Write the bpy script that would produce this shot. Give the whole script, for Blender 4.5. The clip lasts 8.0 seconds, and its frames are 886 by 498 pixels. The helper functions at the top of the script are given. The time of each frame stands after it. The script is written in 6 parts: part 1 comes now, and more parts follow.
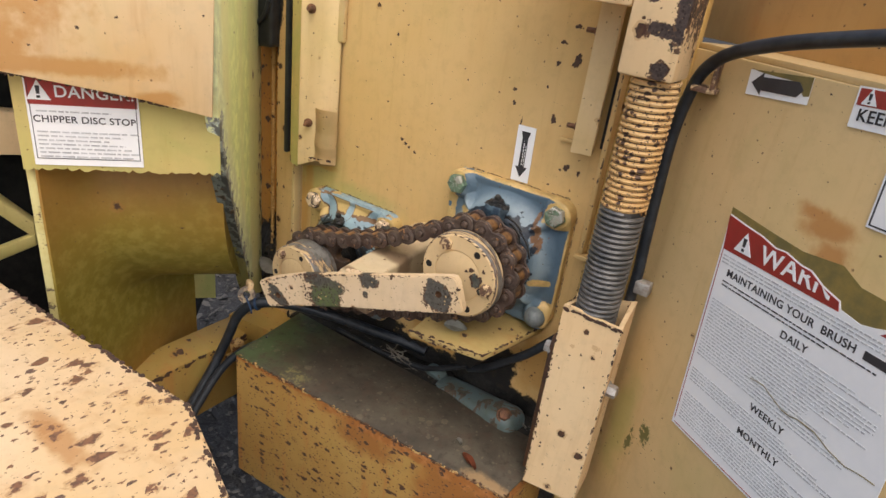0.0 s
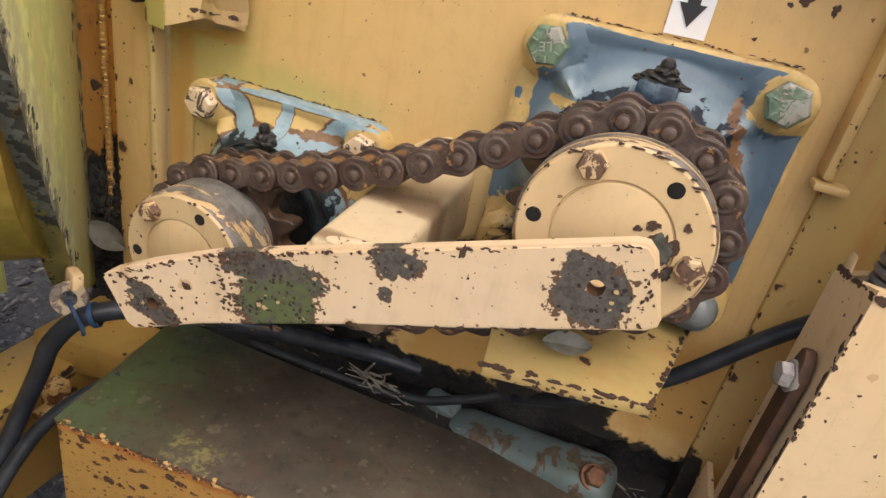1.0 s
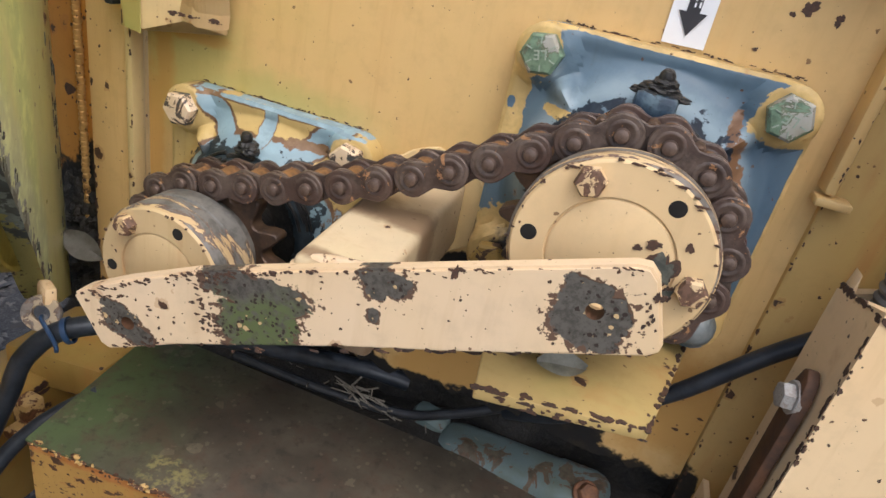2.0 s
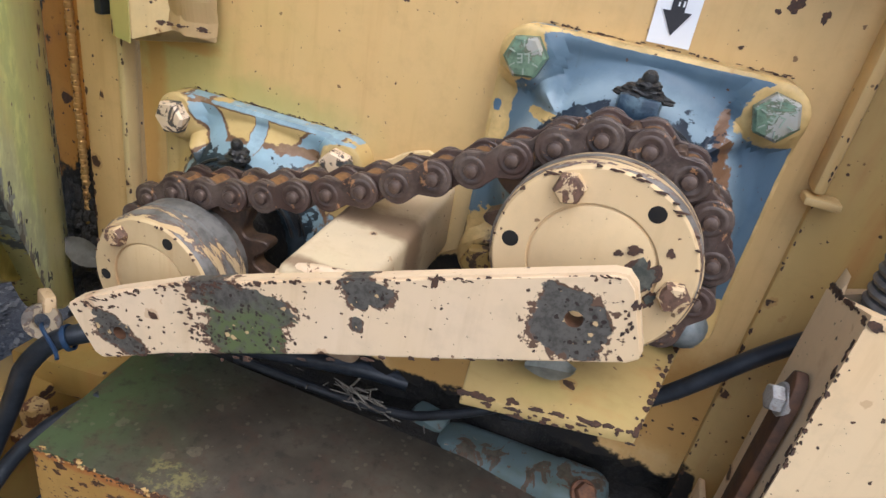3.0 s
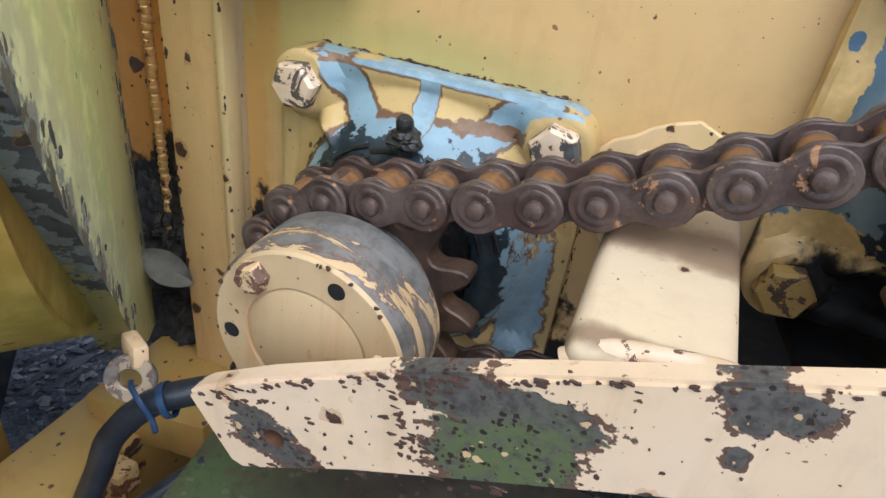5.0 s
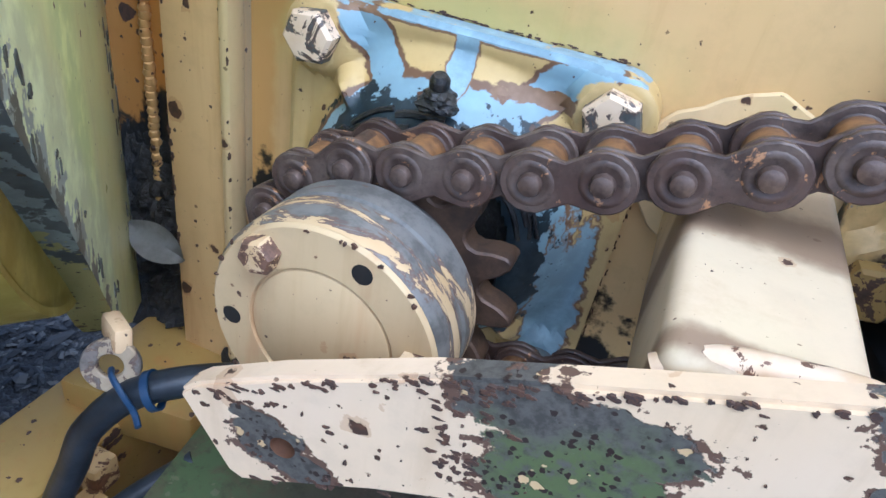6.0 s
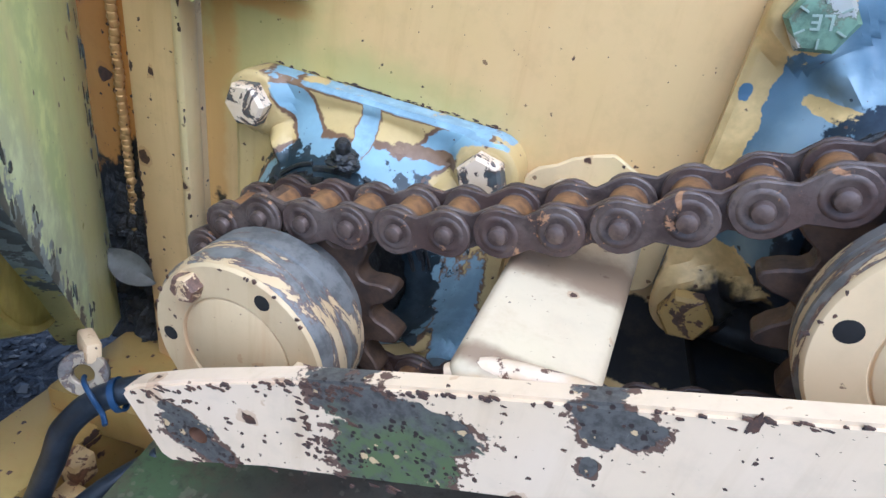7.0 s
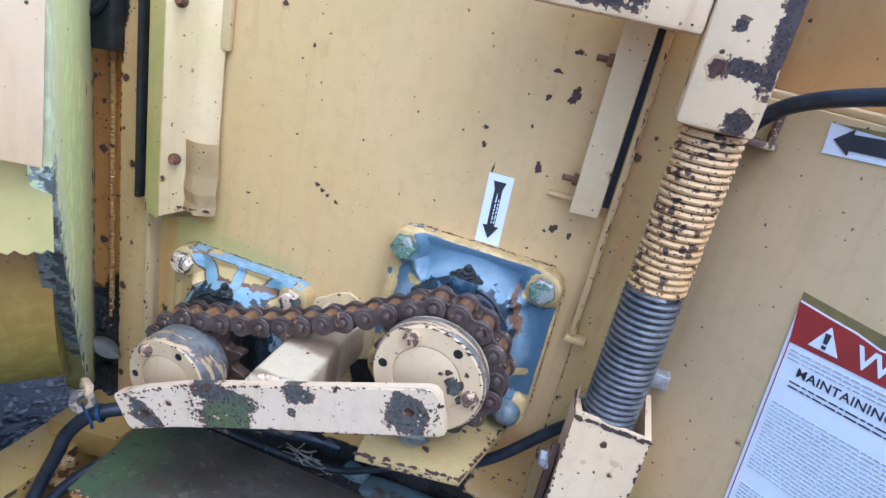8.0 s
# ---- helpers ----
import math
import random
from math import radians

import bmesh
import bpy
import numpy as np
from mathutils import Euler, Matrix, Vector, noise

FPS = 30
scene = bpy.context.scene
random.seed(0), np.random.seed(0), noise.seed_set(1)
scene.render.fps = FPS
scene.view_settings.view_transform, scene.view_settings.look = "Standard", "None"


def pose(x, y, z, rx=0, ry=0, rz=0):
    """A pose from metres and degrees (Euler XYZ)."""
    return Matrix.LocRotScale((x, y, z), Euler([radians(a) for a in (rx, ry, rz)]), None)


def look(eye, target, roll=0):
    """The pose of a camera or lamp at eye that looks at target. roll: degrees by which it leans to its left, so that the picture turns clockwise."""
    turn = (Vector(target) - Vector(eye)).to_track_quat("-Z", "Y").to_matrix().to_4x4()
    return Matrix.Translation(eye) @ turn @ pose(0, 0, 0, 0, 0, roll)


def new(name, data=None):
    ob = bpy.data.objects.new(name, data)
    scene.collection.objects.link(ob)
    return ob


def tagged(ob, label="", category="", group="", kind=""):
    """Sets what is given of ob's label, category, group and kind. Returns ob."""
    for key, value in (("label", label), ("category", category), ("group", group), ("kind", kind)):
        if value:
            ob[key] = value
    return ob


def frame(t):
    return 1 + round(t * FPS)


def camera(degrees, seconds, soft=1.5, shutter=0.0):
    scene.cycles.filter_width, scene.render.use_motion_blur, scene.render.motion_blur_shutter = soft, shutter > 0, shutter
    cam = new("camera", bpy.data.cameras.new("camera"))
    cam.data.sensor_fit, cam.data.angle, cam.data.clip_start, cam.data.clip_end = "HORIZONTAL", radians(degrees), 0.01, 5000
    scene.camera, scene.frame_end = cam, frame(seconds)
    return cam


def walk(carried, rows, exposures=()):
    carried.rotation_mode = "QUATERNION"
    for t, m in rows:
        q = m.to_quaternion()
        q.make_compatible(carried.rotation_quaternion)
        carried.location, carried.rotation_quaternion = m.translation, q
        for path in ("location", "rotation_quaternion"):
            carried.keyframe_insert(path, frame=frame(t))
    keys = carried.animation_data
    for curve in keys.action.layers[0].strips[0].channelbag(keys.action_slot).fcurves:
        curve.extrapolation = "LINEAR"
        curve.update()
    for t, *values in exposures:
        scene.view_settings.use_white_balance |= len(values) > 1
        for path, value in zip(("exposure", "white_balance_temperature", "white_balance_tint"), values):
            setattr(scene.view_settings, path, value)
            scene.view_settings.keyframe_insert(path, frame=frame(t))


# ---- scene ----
cam = camera(70.7, 8.0)
PATH = [
    (0, (0.35, -0.742, 1.356), (-0.603, 0.799, 0.51), 7.7),
    (0.2, (0.216, -0.687, 1.291), (-0.572, 0.951, 0.458), 9.0),
    (0.4, (0.096, -0.618, 1.248), (-0.521, 1.077, 0.384), 9.0),
    (0.5, (0.062, -0.585, 1.215), (-0.465, 1.135, 0.34), 9.3),
    (1, (-0.001, -0.468, 1.129), (-0.465, 1.258, 0.232), 12.1),
    (1.5, (-0.011, -0.454, 1.127), (-0.437, 1.29, 0.245), 13.0),
    (3, (0.003, -0.442, 1.142), (-0.453, 1.272, 0.218), 11.2),
    (3.5, (0.018, -0.44, 1.135), (-0.488, 1.278, 0.243), 10.3),
    (4, (0.022, -0.407, 1.104), (-0.526, 1.329, 0.275), 9.8),
    (4.5, (-0.09, -0.36, 1.105), (-0.647, 1.296, 0.131), 8.3),
    (5, (-0.156, -0.337, 1.08), (-0.663, 1.288, 0.031), 8.3),
    (6.3, (-0.185, -0.31, 1.052), (-0.655, 1.305, -0.029), 11.9),
    (6.5, (-0.168, -0.315, 1.063), (-0.665, 1.302, -0.004), 11.8),
    (7, (-0.122, -0.34, 1.105), (-0.61, 1.292, 0.056), 10.7),
    (7.5, (-0.026, -0.411, 1.183), (-0.577, 1.259, 0.231), 10.8),
    (7.8, (0.072, -0.5, 1.274), (-0.417, 1.253, 0.446), 11.1),
    (8, (0.11, -0.617, 1.324), (-0.338, 1.184, 0.58), 12.6),
]
EXPOSURES = [(t, e + 0.44, k + 60, g) for t, e, k, g in [(0, -0.10, 6350, 10), (0.5, 0.05, 6900, 12), (1.0, 0.15, 6500, 12), (1.5, 0.17, 6200, 10), (3.0, 0.2, 5450, 10), (4.0, 0.15, 5450, 10), (4.5, 0.09, 5450, 9), (5.0, 0.30, 5150, 8), (6.5, 0.5, 4400, 8), (7.0, 0.5, 4400, 8), (8, 0.35, 4300, 10)]]
walk(cam, [(t, look(eye, target, roll)) for t, eye, target, roll in PATH], EXPOSURES)

# ---- light ----
SUN_EL, SUN_ROT = radians(59), radians(140)
world = bpy.data.worlds.new("overcast_sky")
scene.world = world
world.use_nodes = True
wn = world.node_tree
sky = wn.nodes.new("ShaderNodeTexSky")
sky.sky_type, sky.sun_disc, sky.sun_elevation, sky.sun_rotation = "NISHITA", False, SUN_EL, SUN_ROT
sky.dust_density, sky.air_density, sky.ozone_density = 6.0, 1.0, 1.0
wn.links.new(sky.outputs[0], wn.nodes["Background"].inputs[0])
wn.nodes["Background"].inputs[1].default_value = 0.15
sun = new("sun", bpy.data.lights.new("sun", "SUN"))
sun.data.energy, sun.data.angle, sun.data.color = 0.8, radians(125), (1.0, 0.96, 0.90)
sun.matrix_world = look((1.15, -1.35, 3.8), (0, 0, 0.9))


# ---- material tools ----
class Mat:
    """A node material on object coordinates in metres."""

    def __init__(self, name, rough=0.55, metal=0.0):
        self.m = bpy.data.materials.new(name)
        self.m.use_nodes = True
        self.nt = self.m.node_tree
        self.b = self.nt.nodes["Principled BSDF"]
        self.b.inputs["Roughness"].default_value = rough
        self.b.inputs["Metallic"].default_value = metal
        self.co = self.nt.nodes.new("ShaderNodeTexCoord").outputs["Object"]
        self.sep = None

    def put(self, node, key, value):
        if hasattr(value, "is_output"):
            self.nt.links.new(value, node.inputs[key])
        else:
            node.inputs[key].default_value = value

    def noise(self, scale, detail=4.0, rough=0.55, dist=0.0, vec=None):
        n = self.nt.nodes.new("ShaderNodeTexNoise")
        self.nt.links.new(vec or self.co, n.inputs["Vector"])
        n.inputs["Scale"].default_value, n.inputs["Detail"].default_value = scale, detail
        n.inputs["Roughness"].default_value, n.inputs["Distortion"].default_value = rough, dist
        return n.outputs["Fac"]

    def stretch(self, sx, sy, sz):
        n = self.nt.nodes.new("ShaderNodeVectorMath")
        n.operation = "MULTIPLY"
        self.nt.links.new(self.co, n.inputs[0])
        n.inputs[1].default_value = (sx, sy, sz)
        return n.outputs[0]

    def voronoi(self, scale, vec=None):
        n = self.nt.nodes.new("ShaderNodeTexVoronoi")
        self.nt.links.new(vec or self.co, n.inputs["Vector"])
        n.inputs["Scale"].default_value = scale
        n.distance = "EUCLIDEAN"
        return n.outputs["Distance"], n.outputs["Color"]

    def math(self, op, a, b=0.0, clamp=False):
        n = self.nt.nodes.new("ShaderNodeMath")
        n.operation, n.use_clamp = op, clamp
        self.put(n, 0, a), self.put(n, 1, b)
        return n.outputs[0]

    def step(self, x, lo, hi):
        n = self.nt.nodes.new("ShaderNodeMapRange")
        n.interpolation_type = "SMOOTHSTEP"
        self.put(n, "Value", x)
        n.inputs["From Min"].default_value, n.inputs["From Max"].default_value = lo, hi
        return n.outputs["Result"]

    def mix(self, fac, a, b):
        n = self.nt.nodes.new("ShaderNodeMix")
        n.data_type = "RGBA"
        self.put(n, 0, fac)
        self.put(n, 6, a if hasattr(a, "is_output") else (*a, 1)), self.put(n, 7, b if hasattr(b, "is_output") else (*b, 1))
        return n.outputs[2]

    def xyz(self, i):
        if self.sep is None:
            self.sep = self.nt.nodes.new("ShaderNodeSeparateXYZ")
            self.nt.links.new(self.co, self.sep.inputs[0])
        return self.sep.outputs[i]

    def spots(self, spots, wob=0.5, scale=120.0, soft=0.04):
        """A mask of ragged patches: (axis a, axis b, centre a, centre b, radius a, radius b)."""
        n = self.noise(scale, 5, 0.6)
        n = self.math("MULTIPLY", self.math("SUBTRACT", n, 0.5), wob * 2)
        out = None
        for i, j, ca, cb, ra, rb in spots:
            u = self.math("DIVIDE", self.math("SUBTRACT", self.xyz(i), ca), ra)
            v = self.math("DIVIDE", self.math("SUBTRACT", self.xyz(j), cb), rb)
            d = self.math("POWER", self.math("ADD", self.math("POWER", self.math("ABSOLUTE", u), 3.0), self.math("POWER", self.math("ABSOLUTE", v), 3.0)), 0.3333)
            d = self.math("ADD", d, n)
            k = self.step(d, 1.0 + soft, 1.0 - soft)
            out = k if out is None else self.math("MAXIMUM", out, k)
        return out

    def chips(self, scale, density, size, wob=0.9, vec=None):
        """Small sharp chips: a few cells of a Voronoi pattern, with ragged edges."""
        d, c = self.voronoi(scale, vec)
        n = self.math("MULTIPLY", self.math("SUBTRACT", self.noise(scale * 1.7, 4, 0.6, 0.0, vec), 0.5), wob)
        d = self.math("ADD", d, n)
        s = self.nt.nodes.new("ShaderNodeSeparateColor")
        self.nt.links.new(c, s.inputs[0])
        r = self.math("MULTIPLY", self.step(s.outputs[0], 1.0 - density, 1.0), size * 0.85)
        k = self.math("SUBTRACT", r, d)
        return self.step(k, 0.0, 0.05)

    def bump(self, height, strength=0.3, distance=0.001):
        n = self.nt.nodes.new("ShaderNodeBump")
        n.inputs["Strength"].default_value, n.inputs["Distance"].default_value = strength, distance
        self.put(n, "Height", height)
        self.nt.links.new(n.outputs[0], self.b.inputs["Normal"])

    def done(self, color, rough=None):
        self.put(self.b, "Base Color", color if hasattr(color, "is_output") else (*color, 1))
        if rough is not None:
            self.put(self.b, "Roughness", rough)
        return self.m


RUST, BROWN, GREY = (0.20, 0.075, 0.025), (0.060, 0.036, 0.025), (0.085, 0.088, 0.085)
GREEN, ALGAE, NEAR_BLACK = (0.30, 0.36, 0.10), (0.07, 0.10, 0.045), (0.012, 0.012, 0.012)


def paint(name, base, alt, chip=(60, 0.12, 0.6), algae=0.0, rust=0.0, rough=0.5, patches=(), patch_col=GREY, patch_green=(), wob=0.5, patch_scale=120,
          stains=(), stain_col=RUST, greens=(), black_spots=(), over=(), chip_col=BROWN, chip_way=None, chip_wob=0.9, ribs=None):
    """Old machine paint: mottled coat, rust-edged chips, thin rust runs, algae, ragged bare patches."""
    q = Mat(name, rough)
    q.b.inputs["Specular IOR Level"].default_value = 0.35
    c = q.mix(q.step(q.noise(5, 3), 0.3, 0.7), base, alt)
    c = q.mix(q.math("MULTIPLY", q.step(q.noise(55, 5, 0.65), 0.45, 0.75), 0.22), c, tuple(v * 0.6 for v in base))
    # thin dirt streaks and rust pinpricks
    c = q.mix(q.math("MULTIPLY", q.step(q.noise(1.0, 5, 0.65, 0.2, q.stretch(70, 70, 7)), 0.5, 0.8), 0.30), c, (base[0] * 0.62, base[1] * 0.52, base[2] * 0.36))
    c = q.mix(q.math("MULTIPLY", q.chips(260, 0.018, 0.45), 0.8), c, (0.12, 0.055, 0.025))
    if algae:
        c = q.mix(q.math("MULTIPLY", q.step(q.noise(9, 4, 0.6, 0.4), 0.48, 0.75), algae), c, GREEN)
    if rust:
        runs = q.noise(1.0, 4, 0.6, 0.3, q.stretch(34, 34, 5))
        c = q.mix(q.math("MULTIPLY", q.step(runs, 0.52, 0.78), rust), c, (0.42, 0.17, 0.045))
    if greens:
        c = q.mix(q.math("MULTIPLY", q.spots(greens, 0.7, 30, 0.6), 0.45), c, GREEN)
    if stains:
        c = q.mix(q.math("MULTIPLY", q.spots(stains, 0.9, 40, 0.45), 0.8), c, stain_col)
    if ribs:
        # ribs and ring of a casting, lighter: faded paint with gloss highlights painted in
        rx, rz, col, flake = ribs
        u, v = q.math("SUBTRACT", q.xyz(0), rx), q.math("SUBTRACT", q.xyz(2), rz)
        r = q.math("POWER", q.math("ADD", q.math("MULTIPLY", u, u), q.math("MULTIPLY", v, v)), 0.5)
        wave = q.math("MULTIPLY", q.math("SUBTRACT", q.noise(30, 5, 0.62), 0.5), 0.018 if flake else 0.022)
        if flake:
            # webs from the boss to the upper corners
            d1 = q.math("SUBTRACT", q.math("MULTIPLY", q.math("SUBTRACT", v, 0.0715), 0.67), q.math("MULTIPLY", q.math("SUBTRACT", q.math("ABSOLUTE", u), 0.040), 0.74))
            d1 = d2 = q.math("ADD", q.math("ADD", q.math("ABSOLUTE", d1), 0.006), wave)
        else:
            d1 = q.math("ADD", q.math("ABSOLUTE", q.math("SUBTRACT", u, v)), wave)
            d2 = q.math("ADD", q.math("ABSOLUTE", q.math("ADD", u, v)), wave)
        d3 = q.math("SUBTRACT", r, 0.058) if flake else q.math("ABSOLUTE", q.math("SUBTRACT", r, 0.069))
        d3 = q.math("ADD", d3, q.math("MULTIPLY", wave, 0.8))
        d = q.math("MINIMUM", q.math("MINIMUM", d1, d2), d3)
        if flake:
            c = q.mix(q.step(d, 0.0175, 0.0165), c, (0.15, 0.085, 0.045))
            c = q.mix(q.step(d, 0.0150, 0.0142), c, q.mix(q.step(q.noise(35, 4), 0.35, 0.7), col, tuple(v * 1.3 for v in col)))
        else:
            c = q.mix(q.math("MULTIPLY", q.step(d, 0.013, 0.0), 0.8), c, col)
    for spots, col, wb, sc, so in over:
        c = q.mix(q.spots(spots, wb, sc, so), c, q.mix(q.step(q.noise(60, 5, 0.6), 0.4, 0.7), col, tuple(min(1, v * 1.35 + 0.02) for v in col)))
    vec = q.stretch(*chip_way) if chip_way else None
    k1 = q.chips(chip[0], chip[1], chip[2], chip_wob, vec)
    k2 = q.chips(chip[0] * 3.1, chip[1] * 0.6, chip[2] * 0.9, chip_wob, vec)
    k = q.math("MAXIMUM", k1, k2)
    halo = q.chips(chip[0], chip[1], chip[2] * 1.5, chip_wob, vec)
    c = q.mix(q.math("MULTIPLY", halo, 0.35), c, (0.36, 0.16, 0.05))
    c = q.mix(k, c, q.mix(q.step(q.noise(220, 2), 0.4, 0.6), chip_col, (chip_col[0] * 1.6, chip_col[1] * 1.4, chip_col[2] * 1.2)))
    h = q.math("SUBTRACT", q.math("MULTIPLY", q.noise(90, 5, 0.6), 0.35), k)
    if patches:
        p = q.spots(patches, wob, patch_scale)
        rim = q.math("MULTIPLY", q.spots([(i, j, a, b, u * 1.07 + 0.0006, v * 1.07 + 0.0006) for i, j, a, b, u, v in patches], wob * 1.45, patch_scale * 1.6, 0.03), 0.92)
        c = q.mix(rim, c, (0.070, 0.032, 0.022))
        tone = q.mix(q.step(q.noise(240, 5, 0.7), 0.4, 0.65), patch_col, tuple(v * 0.55 for v in patch_col))
        if patch_green:
            tone = q.mix(q.math("MULTIPLY", q.spots(patch_green, 0.9, 60, 0.4), q.step(q.noise(170, 5, 0.7), 0.3, 0.55)), tone, (0.10, 0.125, 0.05))
        c = q.mix(p, c, tone)
        c = q.mix(q.math("MULTIPLY", p, q.chips(420, 0.5, 0.7)), c, (0.030, 0.020, 0.016))
        c = q.mix(q.math("MULTIPLY", p, q.chips(230, 0.22, 0.55)), c, (base[0] * 0.75, base[1] * 0.68, base[2] * 0.5))
        h = q.math("SUBTRACT", h, q.math("MULTIPLY", p, 0.8))
    # ragged near-black patches over all other layers
    if black_spots:
        s = q.spots(black_spots, 0.45, 45, 0.05)
        c = q.mix(s, c, q.mix(q.step(q.noise(30, 5, 0.7), 0.45, 0.7), NEAR_BLACK, (0.04, 0.03, 0.018)))
    q.bump(h, 0.5, 0.0008)
    return q.done(c, q.math("ADD", q.math("MULTIPLY", q.noise(40, 4), 0.3), rough - 0.12))


def plain(name, a, b, scale=40, rough=0.6, metal=0.0, bump=0.3, dist=0.0006, fine=None):
    q = Mat(name, rough, metal)
    n = q.noise(scale, 6, 0.65)
    c = q.mix(q.step(n, 0.35, 0.68), a, b)
    if fine:
        c = q.mix(q.math("MULTIPLY", q.step(q.noise(scale * 6, 4, 0.7), 0.5, 0.7), 0.6), c, fine)
    q.bump(q.noise(scale * 4, 5, 0.6), bump, dist)
    return q.done(c)


def flaked(name, under, coat, share, scale=60, way=(1, 1, 1), rough=0.5, metal=0.0, rust=0.5):
    """Metal showing through flaking paint, with a rusty rim round each flake."""
    q = Mat(name, rough, metal)
    n = q.noise(scale, 6, 0.68, 0.6, q.stretch(*way))
    lo = 0.64 - 0.28 * share
    metal_tone = q.mix(q.step(q.noise(scale * 3, 5, 0.65), 0.4, 0.65), under, tuple(v * 0.55 for v in under))
    coat_tone = q.mix(q.step(q.noise(scale * 0.7, 4, 0.6), 0.4, 0.7), coat, (coat[0] * 0.86, coat[1] * 0.80, coat[2] * 0.68))
    c = q.mix(q.math("MULTIPLY", q.step(n, lo - 0.05, lo - 0.015), rust), metal_tone, (0.13, 0.06, 0.03))
    k = q.step(n, lo, lo + 0.008)
    c = q.mix(k, c, coat_tone)
    q.bump(q.math("ADD", q.math("MULTIPLY", k, 0.7), q.math("MULTIPLY", q.noise(scale * 5, 4, 0.6), 0.3)), 0.5, 0.0008)
    return q.done(c)


YEL, YEL2 = (0.62, 0.42, 0.155), (0.54, 0.35, 0.12)
CRM, CRM2 = (0.74, 0.56, 0.33), (0.70, 0.49, 0.25)
M_PANEL = paint("panel_paint", (0.63, 0.425, 0.17), (0.66, 0.455, 0.20), (70, 0.016, 0.36), 0.08, 0.10, 0.42,
                greens=[(0, 2, -0.36, 1.0, 0.05, 0.05), (0, 2, -0.30, 0.985, 0.09, 0.02)],
                # the mustard stain low on the right holds shading as well as dirt
                stains=[(0, 2, -0.385, 1.0, 0.010, 0.05), (0, 2, -0.36, 1.018, 0.03, 0.006), (0, 2, -0.395, 0.90, 0.010, 0.10), (0, 2, 0.09, 0.84, 0.05, 0.055), (0, 2, -0.09, 0.80, 0.05, 0.03)], stain_col=(0.50, 0.28, 0.075),
                black_spots=[(0, 2, -0.02, 0.73, 0.5, 0.052), (0, 2, -0.30, 0.80, 0.142, 0.075), (0, 2, 0.0, 0.80, 0.052, 0.07), (0, 2, -0.080, 0.878, 0.04, 0.030)])
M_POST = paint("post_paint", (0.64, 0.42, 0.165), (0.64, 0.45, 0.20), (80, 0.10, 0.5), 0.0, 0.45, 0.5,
               black_spots=[(0, 2, -0.475, 1.3, 0.03, 0.12)])
M_CHANNEL = paint("channel_paint", (0.70, 0.53, 0.30), (0.64, 0.48, 0.22), (95, 0.06, 0.45), 0.15, 0.15, 0.45)
M_WALL = paint("housing_paint", (0.66, 0.475, 0.225), (0.62, 0.455, 0.225), (75, 0.02, 0.36), 0.15, 0.05, 0.42,
               greens=[(0, 2, 0.225, 0.84, 0.014, 0.07)], over=[([(0, 2, 0.262, 0.86, 0.006, 0.012), (0, 2, 0.245, 0.83, 0.004, 0.014)], (0.14, 0.13, 0.04), 2.6, 170, 0.1)],
               stains=[(0, 2, 0.357, 1.189, 0.017, 0.011), (0, 2, 0.344, 1.197, 0.012, 0.007), (0, 2, 0.368, 1.170, 0.013, 0.015), (0, 2, 0.376, 1.150, 0.010, 0.012)], stain_col=(0.42, 0.18, 0.045))
M_STRIP = paint("strip_paint", (0.56, 0.385, 0.145), (0.48, 0.32, 0.10), (90, 0.08, 0.45), 0.1, 0.45, 0.45, black_spots=[(0, 2, 0.118, 0.74, 0.016, 0.06)])
M_HOOD = paint("hood_paint", (0.58, 0.36, 0.14), (0.50, 0.28, 0.09), (40, 0.05, 0.4), 0.05, 0.3, 0.45)
M_CREAM = paint("cream_paint", CRM, (0.74, 0.53, 0.29), (75, 0.13, 0.5), 0.0, 0.15, 0.5, stains=[(1, 2, -0.098, 0.90, 0.006, 0.05)], stain_col=(0.46, 0.25, 0.10))
M_BAR = paint("bar_paint", (0.70, 0.55, 0.37), (0.68, 0.51, 0.30), (90, 0.12, 0.5), 0.0, 0.05, 0.5,
              patches=[(0, 2, -0.176, 0.932, 0.033, 0.010), (0, 2, -0.171, 0.909, 0.024, 0.020), (0, 2, -0.165, 0.894, 0.020, 0.012), (0, 2, -0.263, 0.880, 0.012, 0.010), (0, 2, -0.250, 0.873, 0.010, 0.007), (0, 2, -0.268, 0.890, 0.009, 0.003),
                       (0, 2, 0.002, 0.980, 0.0185, 0.0165), (0, 2, -0.002, 0.995, 0.012, 0.006), (0, 2, -0.102, 0.964, 0.0145, 0.0075), (0, 2, -0.106, 0.957, 0.006, 0.005), (0, 2, -0.105, 0.942, 0.0028, 0.004)],
              wob=0.65, patch_scale=120, patch_green=[(0, 2, -0.166, 0.903, 0.028, 0.026)] ,
              patch_col=(0.105, 0.098, 0.083))
M_FENDER = paint("fender_paint", (0.76, 0.59, 0.38), (0.68, 0.47, 0.23), (60, 0.38, 0.60), 0.0, 0.35, 0.5, chip_col=(0.15, 0.085, 0.055), chip_way=(1.25, 0.75, 1), chip_wob=2.0,
                 stains=[(0, 1, -0.30, -0.60, 0.03, 0.02), (0, 1, -0.16, -0.55, 0.05, 0.012), (0, 1, -0.42, -0.62, 0.03, 0.03)], stain_col=(0.46, 0.24, 0.09))
EDGE = [(0.110, 0.785), (0.125, 0.803), (0.165, 0.866), (0.205, 0.924), (0.235, 0.968), (0.260, 1.014), (0.285, 1.055), (0.318, 1.142)]  # slanting front edge of the upright plate
